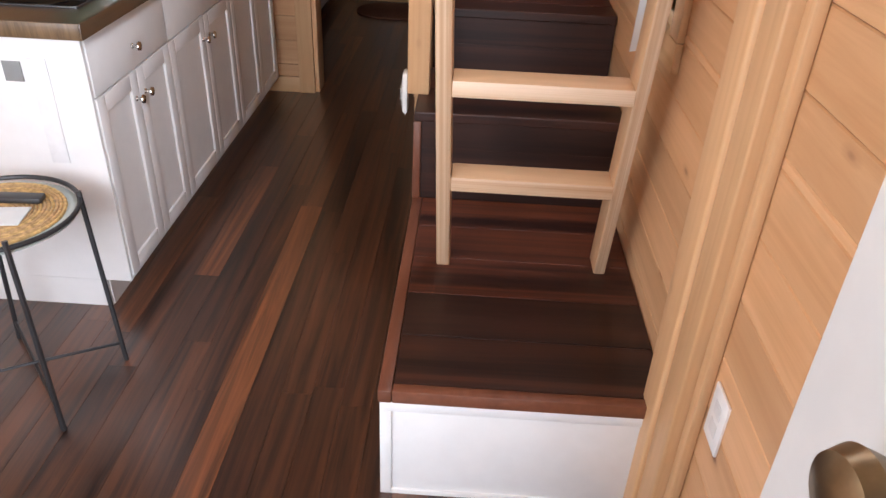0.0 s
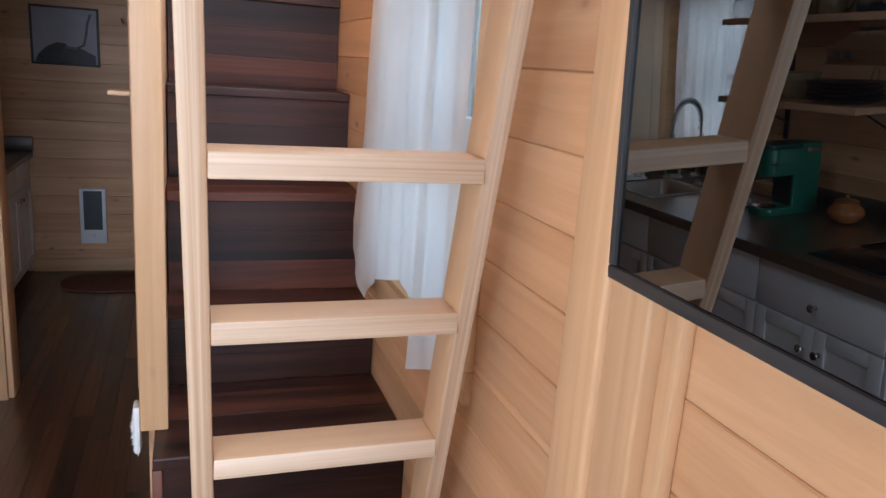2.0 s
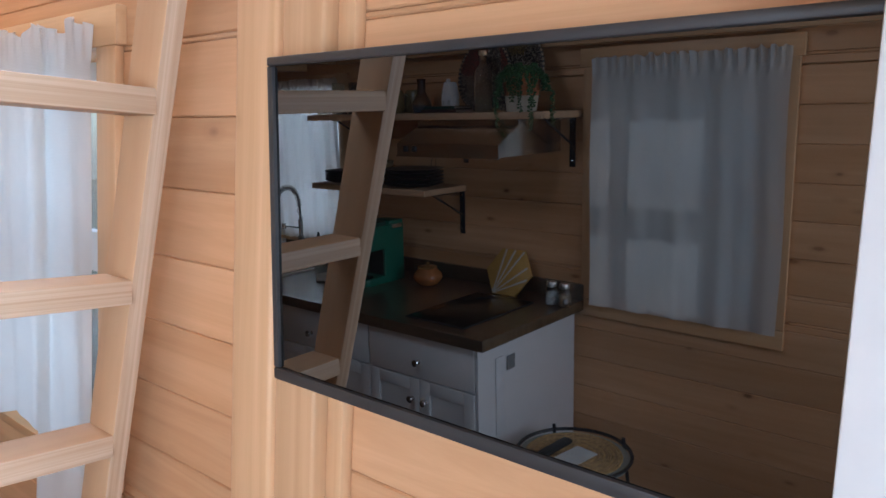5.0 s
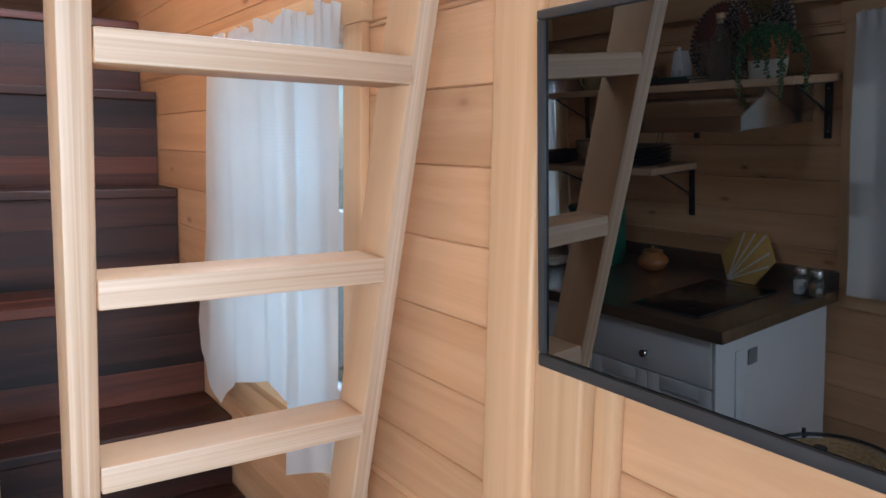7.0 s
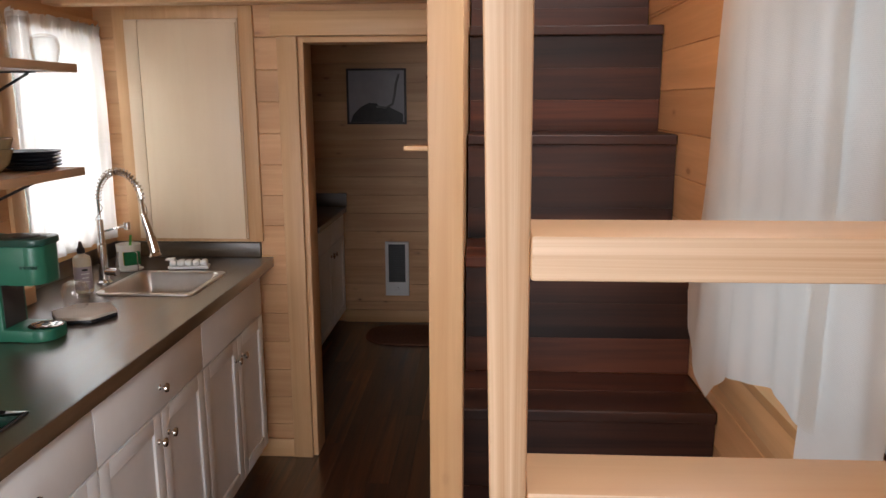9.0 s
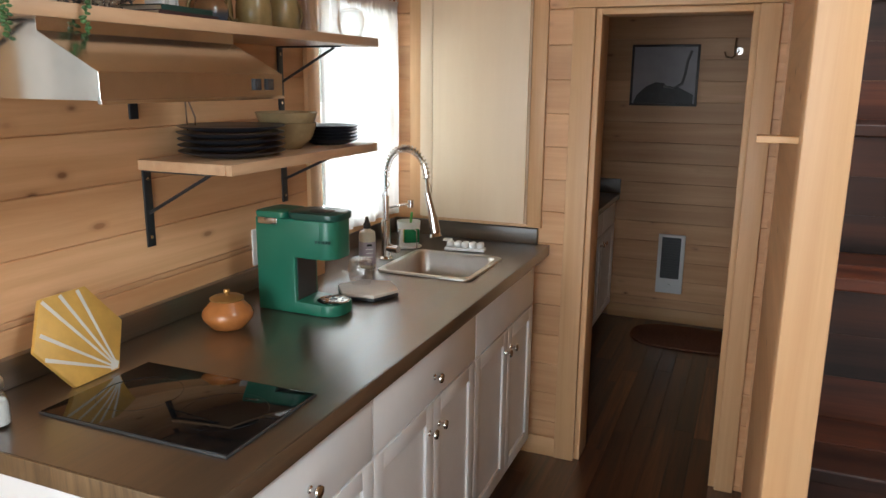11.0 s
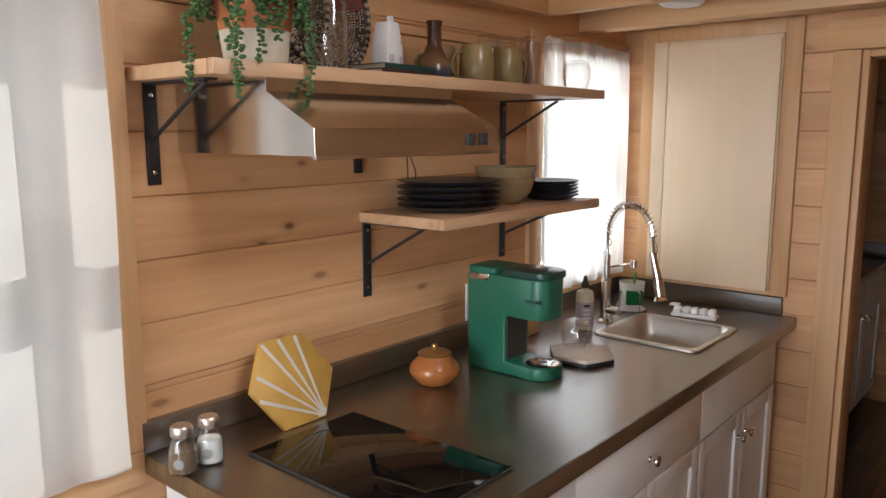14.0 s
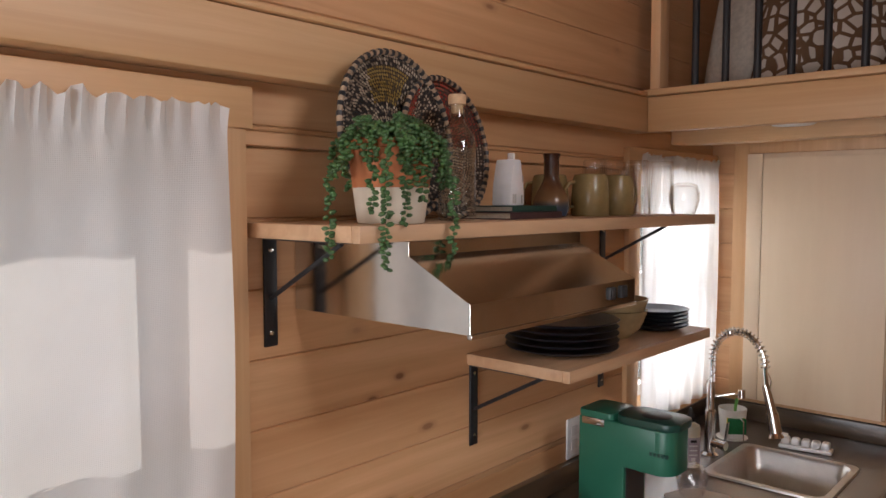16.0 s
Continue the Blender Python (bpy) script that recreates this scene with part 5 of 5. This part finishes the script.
def book(x0, x1, y0, y1, z0, z1, color, label):
    b = base("book", -1.395, 2.945, ZU + z0, label, "book", "stacked books")
    cov = plain("book cloth", color, 0.7, vary=0.12, scale=80)
    for a in ((x0, x1, y0, y1, z0, z0 + 0.002), (x0, x1, y0, y1, z1 - 0.002, z1), (x1 - 0.002, x1, y0, y1, z0 + 0.002, z1 - 0.002)):
        bm = B()
        box(bm, *a, 0.0006, 1, BM)
        part("cover", bm, cov, b)
    bm = B()
    box(bm, x0 + 0.003, x1 - 0.0022, y0 + 0.003, y1 - 0.003, z0 + 0.0021, z1 - 0.0021, 0, 1, BM)
    part("pages", bm, plain("paper pages", (0.6, 0.52, 0.4), 0.8, vary=0.1, scale=200), b)


book(-0.075, 0.075, -0.11, 0.10, 0.0, 0.0145, (0.055, 0.022, 0.02), "dark brown clothbound book lying on the shelf")
book(-0.07, 0.07, -0.095, 0.085, 0.0148, 0.0275, (0.012, 0.045, 0.032), "dark green clothbound book on top of another")
ho = base("house_ornament", -1.39, 2.945, ZU + 0.028, "small white ceramic house ornament with steep roof", "ornament")
HM = pose(-1.39, 2.935, ZU + 0.028, 0, 0, 12)
bm = B()
prism(bm, [(-0.036, 0), (0.036, 0), (0.033, 0.045), (0.016, 0.098), (-0.016, 0.098), (-0.033, 0.045)], "x", -0.022, 0.022, 0.003)
bmesh.ops.transform(bm, matrix=HM, verts=bm.verts)
part("house_body", bm, WPL, ho)
bm = B()
box(bm, -0.006, 0.008, 0.006, 0.017, 0.094, 0.113, 0.002, 2, HM)
part("chimney", bm, WPL, ho)
# carved openings are raised grey patches, their shade put into the colour
relief = plain("carved shade", (0.5, 0.49, 0.46), 0.6)
for a in ((-0.026, -0.019, 0.004, 0.024), (-0.016, -0.009, 0.004, 0.024), (0.018, 0.025, 0.004, 0.022), (0.022, 0.027, 0.05, 0.064)):
    bm = B()
    box(bm, 0.0215, 0.0232, a[0], a[1], a[2], a[3], 0.0006, 1, HM)
    part("opening", bm, relief, ho)

m, nt, b = mat("brown to blue glaze")
tc = nt.nodes.new("ShaderNodeTexCoord")
sx = nt.nodes.new("ShaderNodeSeparateXYZ")
nt.links.new(tc.outputs["Object"], sx.inputs[0])
nz = nd(nt, "ShaderNodeTexNoise", Scale=30.0, Detail=4.0)
nt.links.new(tc.outputs["Object"], nz.inputs["Vector"])
hgt = math_node(nt, "ADD", math_node(nt, "MULTIPLY", math_node(nt, "SUBTRACT", sx.outputs[2], ZU), 6.0), math_node(nt, "MULTIPLY", nz.outputs[0], 0.12))
nt.links.new(ramp(nt, hgt, [(0.05, (0.02, 0.05, 0.10)), (0.22, (0.05, 0.06, 0.07)), (0.3, (0.20, 0.11, 0.05)), (0.5, (0.10, 0.045, 0.022)), (0.8, (0.05, 0.02, 0.012))]), b.inputs["Base Color"])
b.inputs["Roughness"].default_value = 0.22
prof = [(0, 0), (0.032, 0), (0.037, 0.003), (0.0425, 0.020), (0.0425, 0.030)]
for i in range(22):
    t = i / 21
    k = min(1.0, t / 0.6)
    prof.append((0.042 + (0.0175 - 0.042) * (3 * k * k - 2 * k ** 3) + (0.0007 if i % 2 else -0.0003), 0.033 + 0.104 * t))
prof += [(0.0205, 0.146), (0.0185, 0.147), (0.014, 0.13), (0, 0.12)]
bm = B()
lathe(bm, prof, (-1.39, 3.10, ZU), 36)
thing("vase", bm, m, "small ribbed vase with brown to blue glaze", "vase")


def mug(x, y, ang):
    g = base("mug", x, y, ZU, "olive-tan stoneware mug upside down on the shelf", "mug", "mugs on the shelf")
    bm = B()
    lathe(bm, [(0.044, 0), (0.047, 0.004), (0.0465, 0.05), (0.043, 0.092), (0.039, 0.102), (0.030, 0.104), (0.030, 0.101), (0, 0.1)], (x, y, ZU), 34)
    part("mug_body", bm, OLIVE, g)
    bm = B()
    ca, sa = math.cos(radians(ang)), math.sin(radians(ang))
    tube(bm, [(x + rr * ca, y + rr * sa, ZU + zz) for rr, zz in ((0.044, 0.024), (0.058, 0.020), (0.068, 0.032), (0.072, 0.05), (0.069, 0.068), (0.058, 0.082), (0.040, 0.084))], 0.0052, 10)
    part("handle", bm, OLIVE, g)


mug(-1.385, 3.265, -120)
mug(-1.385, 3.395, 75)
mug(-1.475, 3.22, 200)
for x, y, h, r0, r1 in ((-1.465, 3.42, 0.148, 0.036, 0.031), (-1.395, 3.53, 0.148, 0.037, 0.031), (-1.365, 3.615, 0.148, 0.037, 0.031), (-1.46, 3.50, 0.148, 0.036, 0.031), (-1.465, 3.60, 0.148, 0.036, 0.031)):
    glass_ob("tumbler", x, y, ZU, tumbler(h, r0, r1), "tall clear drinking glass upside down on the shelf", "tall glasses")
glass_ob("wine_tumbler", -1.33, 3.685, ZU, [(0.030, 0), (0.037, 0.014), (0.043, 0.038), (0.043, 0.06), (0.036, 0.081), (0.02, 0.089), (0, 0.09), (0, 0.082), (0.019, 0.081), (0.033, 0.076), (0.0405, 0.058), (0.0405, 0.038), (0.0345, 0.015), (0.0285, 0), (0.030, 0)], "clear stemless glass upside down on the shelf", "tall glasses")

# cable and stub of bracket below the hood
bm = B()
tube(bm, [(-1.53, 3.155, 1.50), (-1.515, 3.165, 1.45), (-1.53, 3.18, 1.40), (-1.535, 3.17, 1.36), (-1.53, 3.15, 1.42), (-1.528, 3.145, 1.50)], 0.0022, 6)
thing("cable", bm, plain("brown cable", (0.10, 0.045, 0.02), 0.5), "thin brown cable hanging from the hood", "cable")
bm = B()
box(bm, XL + 0.0005, XL + 0.006, 2.968, 2.996, 1.452, 1.512, 0.0015)
thing("shelf_bracket", bm, BLACK, "black steel bracket end below the hood", "bracket", "shelf brackets")

# ---- loft edge: balusters and pillows ----
rail = base("loft_railing", -0.8, 3.80, 2.052, "black metal baluster railing on the loft edge", "railing")
for i in range(15):
    x = -1.355 + i * 0.09
    if x > -0.1:
        break
    bm = B()
    cyl(bm, (x, 3.80, 2.0525), (x, 3.80, 2.80), 0.0105, n=12)
    part("baluster", bm, BLACK, rail)
bm = B()
box(bm, -1.48, -0.08, 3.765, 3.835, 2.80, 2.84, 0.004)
part("top_rail", bm, TRIM_X, rail)
bm = B()
box(bm, -1.484, -1.452, 3.77, 3.83, 2.0525, 2.80, 0.003)
part("end_post", bm, PINE_Z, rail)
bm = B()
box(bm, XL, 0.0, 3.84, YBATH, 2.021, 2.06)
thing("floor_loft", bm, TRIM_X, "pine floor of the sleeping loft", "floor", kind="structure", smooth=False)


def pillow(x, y, z, w, h, d, material, label, rz=0, lean=14):
    bm = B()
    bmesh.ops.create_grid(bm, x_segments=18, y_segments=18, size=0.5)
    front = bmesh.ops.duplicate(bm, geom=bm.verts[:] + bm.edges[:] + bm.faces[:])
    second = {v for v in front["geom"] if isinstance(v, bmesh.types.BMVert)}
    for v in bm.verts:
        u, t = v.co.x * 2, v.co.y * 2
        k = max(0.0, (1 - abs(u) ** 2.6)) ** 0.5 * max(0.0, (1 - abs(t) ** 2.6)) ** 0.5
        pin = 1 - 0.07 * (1 - abs(t) ** 2) * abs(u) - 0.07 * (1 - abs(u) ** 2) * abs(t)
        v.co = Vector((v.co.x * w * pin, v.co.y * h * pin, d * 0.5 * k * (1 if v in second else -1)))
    bmesh.ops.remove_doubles(bm, verts=bm.verts, dist=0.0005)
    bmesh.ops.recalc_face_normals(bm, faces=bm.faces)
    bmesh.ops.transform(bm, matrix=pose(x, y, z + h * 0.49, 90 - lean, 0, rz), verts=bm.verts)
    return thing("pillow", bm, material, label, "pillow", "loft pillows")


mp, nt, b = mat("brown lattice print")
tc = nt.nodes.new("ShaderNodeTexCoord")
vo = nd(nt, "ShaderNodeTexVoronoi", Scale=24.0, Randomness=0.75)
vo.feature = "DISTANCE_TO_EDGE"
nt.links.new(tc.outputs["Object"], vo.inputs["Vector"])
nt.links.new(ramp(nt, vo.outputs["Distance"], [(0.0, (0.15, 0.08, 0.04)), (0.11, (0.16, 0.09, 0.045)), (0.14, (0.62, 0.56, 0.48))]), b.inputs["Base Color"])
b.inputs["Roughness"].default_value = 0.9
pillow(-1.10, 4.12, 2.062, 0.40, 0.40, 0.14, mp, "white throw pillow with brown lattice print")
pillow(-1.34, 4.25, 2.062, 0.36, 0.44, 0.14, plain("cream woven cloth", (0.58, 0.52, 0.43), 0.9, vary=0.12, scale=60, bumps=0.4), "cream woven throw pillow with grey stripe", -14)
pillow(-0.72, 4.2, 2.062, 0.42, 0.30, 0.14, plain("pale cotton", (0.6, 0.56, 0.5), 0.9, vary=0.08, scale=40, bumps=0.3), "pale cotton pillow in the loft", 10)
bm = B()
slab(bm, -1.50, -0.30, 4.3, 6.2, 2.061, 2.16, 0.06, bev=0.02)
thing("mattress", bm, plain("white bedding", (0.7, 0.68, 0.65), 0.9, vary=0.05, bumps=0.3), "white covered mattress on the loft floor", "mattress")

# puck lamps under the loft, switched off
FROST = plain("frosted diffuser", (0.8, 0.79, 0.76), 0.6, vary=0.02)


def puck_lamp(x, y):
    lp = base("ceiling_lamp", x, y, 1.9945, "round white puck ceiling lamp under the loft, switched off", "lamp", "lamps under the loft")
    bm = B()
    lathe(bm, [(0, 0), (0.066, 0), (0.07, -0.004), (0.068, -0.05), (0.06, -0.056), (0, -0.057)], (x, y, 1.9945), 32)
    part("lamp_body", bm, WPL, lp)
    bm = B()
    cyl(bm, (x, y, 1.9373), (x, y, 1.9355), 0.056, n=32)
    part("diffuser", bm, FROST, lp, "frosted flat diffuser")


puck_lamp(-0.215, 3.94)
puck_lamp(-1.12, 3.94)

# ---- bathroom ----
pc = base("framed_picture", -0.69, 6.49, 1.4, "framed dark print of a curved horn shape", "picture")
fr = plain("dark frame", (0.03, 0.02, 0.016), 0.4)
for a in ((-0.892, -0.878, 1.405, 1.777), (-0.5, -0.486, 1.405, 1.777), (-0.878, -0.5, 1.405, 1.419), (-0.878, -0.5, 1.763, 1.777)):
    bm = B()
    box(bm, a[0], a[1], 6.474, 6.498, a[2], a[3], 0.001)
    part("frame", bm, fr, pc)
bm = B()
box(bm, -0.878, -0.5, 6.488, 6.498, 1.419, 1.763)
part("print", bm, plain("grey print paper", (0.30, 0.28, 0.29), 0.5, vary=0.1, scale=6), pc)
dk = plain("dark print ink", (0.025, 0.02, 0.02), 0.5, vary=0.3, scale=30)
bm = B()
prism(bm, [(-0.87, 1.42), (-0.51, 1.42), (-0.51, 1.475), (-0.56, 1.50), (-0.60, 1.52), (-0.66, 1.515), (-0.69, 1.545), (-0.74, 1.55), (-0.80, 1.52), (-0.85, 1.47)], "y", 6.484, 6.4878)
part("print_shape", bm, dk, pc)
bm = B()
tube(bm, [(-0.69, 6.486, 1.525), (-0.63, 6.486, 1.515), (-0.58, 6.486, 1.54), (-0.565, 6.486, 1.60), (-0.555, 6.486, 1.68), (-0.535, 6.486, 1.74)], 0.009, 6)
part("print_shape", bm, plain("horn grey", (0.14, 0.13, 0.13), 0.5), pc)

he = base("wall_heater", -0.565, 6.49, 0.205, "white wall heater with dark louvred grille", "heater")
bm = B()
box(bm, -0.648, -0.482, 6.470, 6.499, 0.2, 0.588, 0.004)
part("cover", bm, WHITE, he)
bm = B()
box(bm, -0.624, -0.506, 6.4665, 6.4698, 0.30, 0.572, 0.0)
part("grille", bm, BLACK, he)
for i in range(16):
    z = 0.308 + i * 0.0162
    bm = B()
    box(bm, -0.622, -0.508, 6.4625, 6.4663, z, z + 0.004)
    part("louvre", bm, GREY_PLASTIC, he, smooth=False)
bm = B()
cyl(bm, (-0.565, 6.470, 0.25), (-0.565, 6.458, 0.25), 0.014, n=18)
part("dial", bm, WPL, he)

va = base("vanity_cabinet", -1.2, 6.0, 0, "white shaker vanity cabinet in the dim bathroom", "cabinet")
bm = B()
box(bm, XL + 0.003, -0.955, 5.62, 6.46, 0.09, 0.80)
part("body", bm, WHITE, va, smooth=False)
bm = B()
box(bm, XL + 0.003, -1.0, 5.62, 6.46, 0.0, 0.0895)
part("toe_kick", bm, BLACK, va, smooth=False)
for a, b_ in ((5.625, 6.04), (6.045, 6.455)):
    shk = shaker(va, "door", -0.935, a, b_, 0.1, 0.64)
    knob(shk, -0.935, 6.0 if a < 6 else 6.085, 0.58)
    bm = B()
    box(bm, -0.954, -0.935, a, b_, 0.648, 0.795, 0.002)
    part("drawer_front", bm, WHITE, va)
bm = B()
box(bm, XL + 0.002, -0.915, 5.60, 6.475, 0.801, 0.835, 0.003)
part("worktop", bm, COUNTER, va, "dark laminate top")
bm = B()
box(bm, XL + 0.024, -0.915, 6.4765, 6.4985, 0.835, 0.93, 0.002)
thing("backsplash", bm, COUNTER_X, "dark laminate splash behind the vanity", "backsplash")

bm = B()
pts = []
for i in range(40):
    a = i * 2 * math.pi / 40
    c, s = math.cos(a), math.sin(a)
    pts.append((-0.40 + 0.345 * math.copysign(abs(c) ** 0.6, c), 6.17 + 0.22 * math.copysign(abs(s) ** 0.8, s)))
prism(bm, pts, "z", 0.001, 0.014, 0.004)
thing("bath_mat", bm, plain("rust-brown rug", (0.16, 0.065, 0.035), 0.9, vary=0.25, scale=90, bumps=0.6), "rust-brown mat with curved edge on the bathroom floor", "rug")

hk = base("robe_hook", -0.27, 6.48, 1.70, "double metal robe hook on the bathroom wall", "hook")
bm = B()
cyl(bm, (-0.265, 6.499, 1.735), (-0.265, 6.488, 1.735), 0.022, n=18)
part("rose", bm, CHROME, hk)
bm = B()
tube(bm, [(-0.265, 6.488, 1.735), (-0.285, 6.46, 1.71), (-0.305, 6.44, 1.695), (-0.335, 6.435, 1.70), (-0.345, 6.435, 1.73)], 0.0055, 8)
tube(bm, [(-0.285, 6.46, 1.71), (-0.29, 6.45, 1.76), (-0.285, 6.445, 1.81)], 0.0055, 8)
part("prong", bm, CHROME, hk)

bm = B()
box(bm, -0.13, -0.053, 2.93, 2.965, 1.455, 1.467, 0.002)
thing("coat_peg", bm, TRIM_X, "short flat pine peg on the stair side wall", "peg")

# tuft of white fleece hung at the stair side
rng = random.Random(8)
vs, fs = [], []
for i in range(420):
    u, v = rng.random(), rng.random()
    c = Vector((-0.074 - 0.012 * math.sin(math.pi * v), 2.80 + 0.055 * u, 0.55 + 0.13 * v))
    d = Vector((rng.uniform(-1, 0.1), rng.uniform(-0.9, 0.7), rng.uniform(-1, 0.5))).normalized() * rng.uniform(0.006, 0.013)
    sd = d.cross(Vector((0, 0, 1))).normalized() * 0.0022
    up = Vector((0, 0, 0.002))
    o = len(vs)
    vs += [c - sd, c + sd, c + up, c + d]
    fs += [(o, o + 1, o + 3), (o + 1, o + 2, o + 3), (o + 2, o, o + 3), (o, o + 2, o + 1)]
me = bpy.data.meshes.new("tufts")
me.from_pydata(vs, [], fs)
me.materials.append(plain("white fleece", (0.78, 0.76, 0.72), 0.95))
fl = base("fleece_throw", -0.075, 2.83, 0.54, "white fluffy fleece hanging at the stair side", "throw")
ob = new("tufts", me)
ob.parent = fl
ob.matrix_parent_inverse = fl.matrix_basis.inverted()
ob["kind"] = "stuff"
bm = B()
box(bm, -0.086, -0.0685, 2.80, 2.855, 0.548, 0.682, 0.008)
part("backing", bm, plain("white fleece back", (0.76, 0.74, 0.70), 0.95), fl)

# ---- side table by the counter ----
tx, ty, tz = -1.045, 2.115, 0.5
st = base("side_table", tx, ty, 0, "round side table with black wire legs and tray rim", "side table")
bm = B()
tube(bm, [(tx + 0.2 * math.cos(i * 0.1309), ty + 0.2 * math.sin(i * 0.1309), tz) for i in range(48)], 0.0065, 8, True)
part("rim", bm, BLACK, st)
bm = B()
lathe(bm, [(0, 0), (0.196, 0), (0.197, 0.004), (0.19, 0.007), (0, 0.007)], (tx, ty, tz - 0.016), 48)
part("tabletop", bm, plain("pale green glass top", (0.42, 0.47, 0.44), 0.2), st)
LEGS = {}
for a, fx, fy in ((-52, 0.183, -0.239), (30, 0.227, 0.045), (128, -0.123, 0.11), (210, -0.167, -0.175)):
    p0 = Vector((tx + 0.201 * math.cos(radians(a)), ty + 0.201 * math.sin(radians(a)), tz + 0.02))
    p1 = Vector((tx + fx, ty + fy, 0.004))
    LEGS[a] = p1.lerp(p0, 0.11)
    bm = B()
    tube(bm, [tuple(p0), tuple(p1)], 0.0068, 8)
    part("leg", bm, BLACK, st)
for a, b_ in ((-52, 128), (30, 210)):
    bm = B()
    tube(bm, [tuple(LEGS[a]), tuple((LEGS[a] + LEGS[b_]) / 2 + Vector((0, 0, 0.004 if a > 0 else -0.004))), tuple(LEGS[b_])], 0.0045, 8)
    part("cross_wire", bm, BLACK, st)
mat_ob = base("placemat", tx, ty, tz, "round woven seagrass placemat on the side table", "placemat")
for k in range(1, 18):
    bm = B()
    r = k * 0.0098
    tube(bm, [(tx + r * math.cos(i * 0.2094), ty + r * math.sin(i * 0.2094), tz - 0.005 + 0.0008 * math.sin(i * 1.7 + k)) for i in range(30)], 0.0046, 6, True)
    part("coil", bm, plain("seagrass %d" % (k % 3), (0.42 + 0.04 * (k % 3), 0.27 + 0.03 * (k % 3), 0.13), 0.85, vary=0.35, scale=70, bumps=0.4), mat_ob)
bm = B()
box(bm, -0.075, 0.06, -0.045, 0.045, 0.0, 0.004, 0.001, 1, pose(tx + 0.03, ty - 0.02, tz + 0.0005, 0, 0, 8))
thing("paper_card", bm, plain("grey white card", (0.62, 0.64, 0.63), 0.6), "pale printed card lying on the placemat", "card")
bm = B()
box(bm, -0.085, 0.075, -0.019, 0.019, 0.0, 0.017, 0.006, 2, pose(tx + 0.02, ty + 0.065, tz + 0.0005, 0, 0, 4))
thing("remote_control", bm, GREY_PLASTIC, "grey remote control on the placemat", "remote control")

# ---- entry door, standing open ----
DM = pose(0.47, 0.19, 0, 0, 0, 7.6)
ed = base("entry_door", 0.47, 0.19, 0, "white entry door standing open with a brass knob", "door")
bm = B()
box(bm, 0.0, 0.04, 0.0, 0.762, 0.01, 1.99, 0.002, 2, DM)
part("slab", bm, plain("off-white door paint", (0.54, 0.535, 0.52), 0.45, vary=0.03), ed)
BRASS = plain("aged brass", (0.30, 0.22, 0.13), 0.35, 1.0, vary=0.3)
bm = B()
lathe(bm, [(0.03, 0), (0.03, 0.004), (0.014, 0.008), (0.011, 0.03), (0.022, 0.04), (0.028, 0.052), (0.024, 0.064), (0.01, 0.069), (0, 0.07)], n=36, m=DM @ pose(0.0, 0.63, 1.152, 0, -90, 0))
part("door_knob", bm, BRASS, ed, "aged brass door knob")

# ---- floor planks ----
rng = random.Random(4)
PW = 0.086
y_lo, y_hi = YF - 0.1, YBATH
x = XL
while x < XR - 0.005:
    x2 = min(x + PW, XR)
    y = y_lo - rng.uniform(0, 0.8)
    while y < y_hi:
        y2 = y + rng.uniform(0.7, 1.6)
        a, b = max(y, y_lo), min(y2, y_hi)
        if b - a > 0.02:
            bm = B()
            g = 0.0006
            prof = [(x + 0.0003, -0.0205), (x + 0.0003, -g), (x + g, 0.0), (x2 - g, 0.0), (x2 - 0.0003, -g), (x2 - 0.0003, -0.0205)]
            prism(bm, prof, "y", a + 0.0004, b - 0.0004)
            part("plank", bm, FLOOR_W, floor, smooth=False)
        y = y2
    x = x2
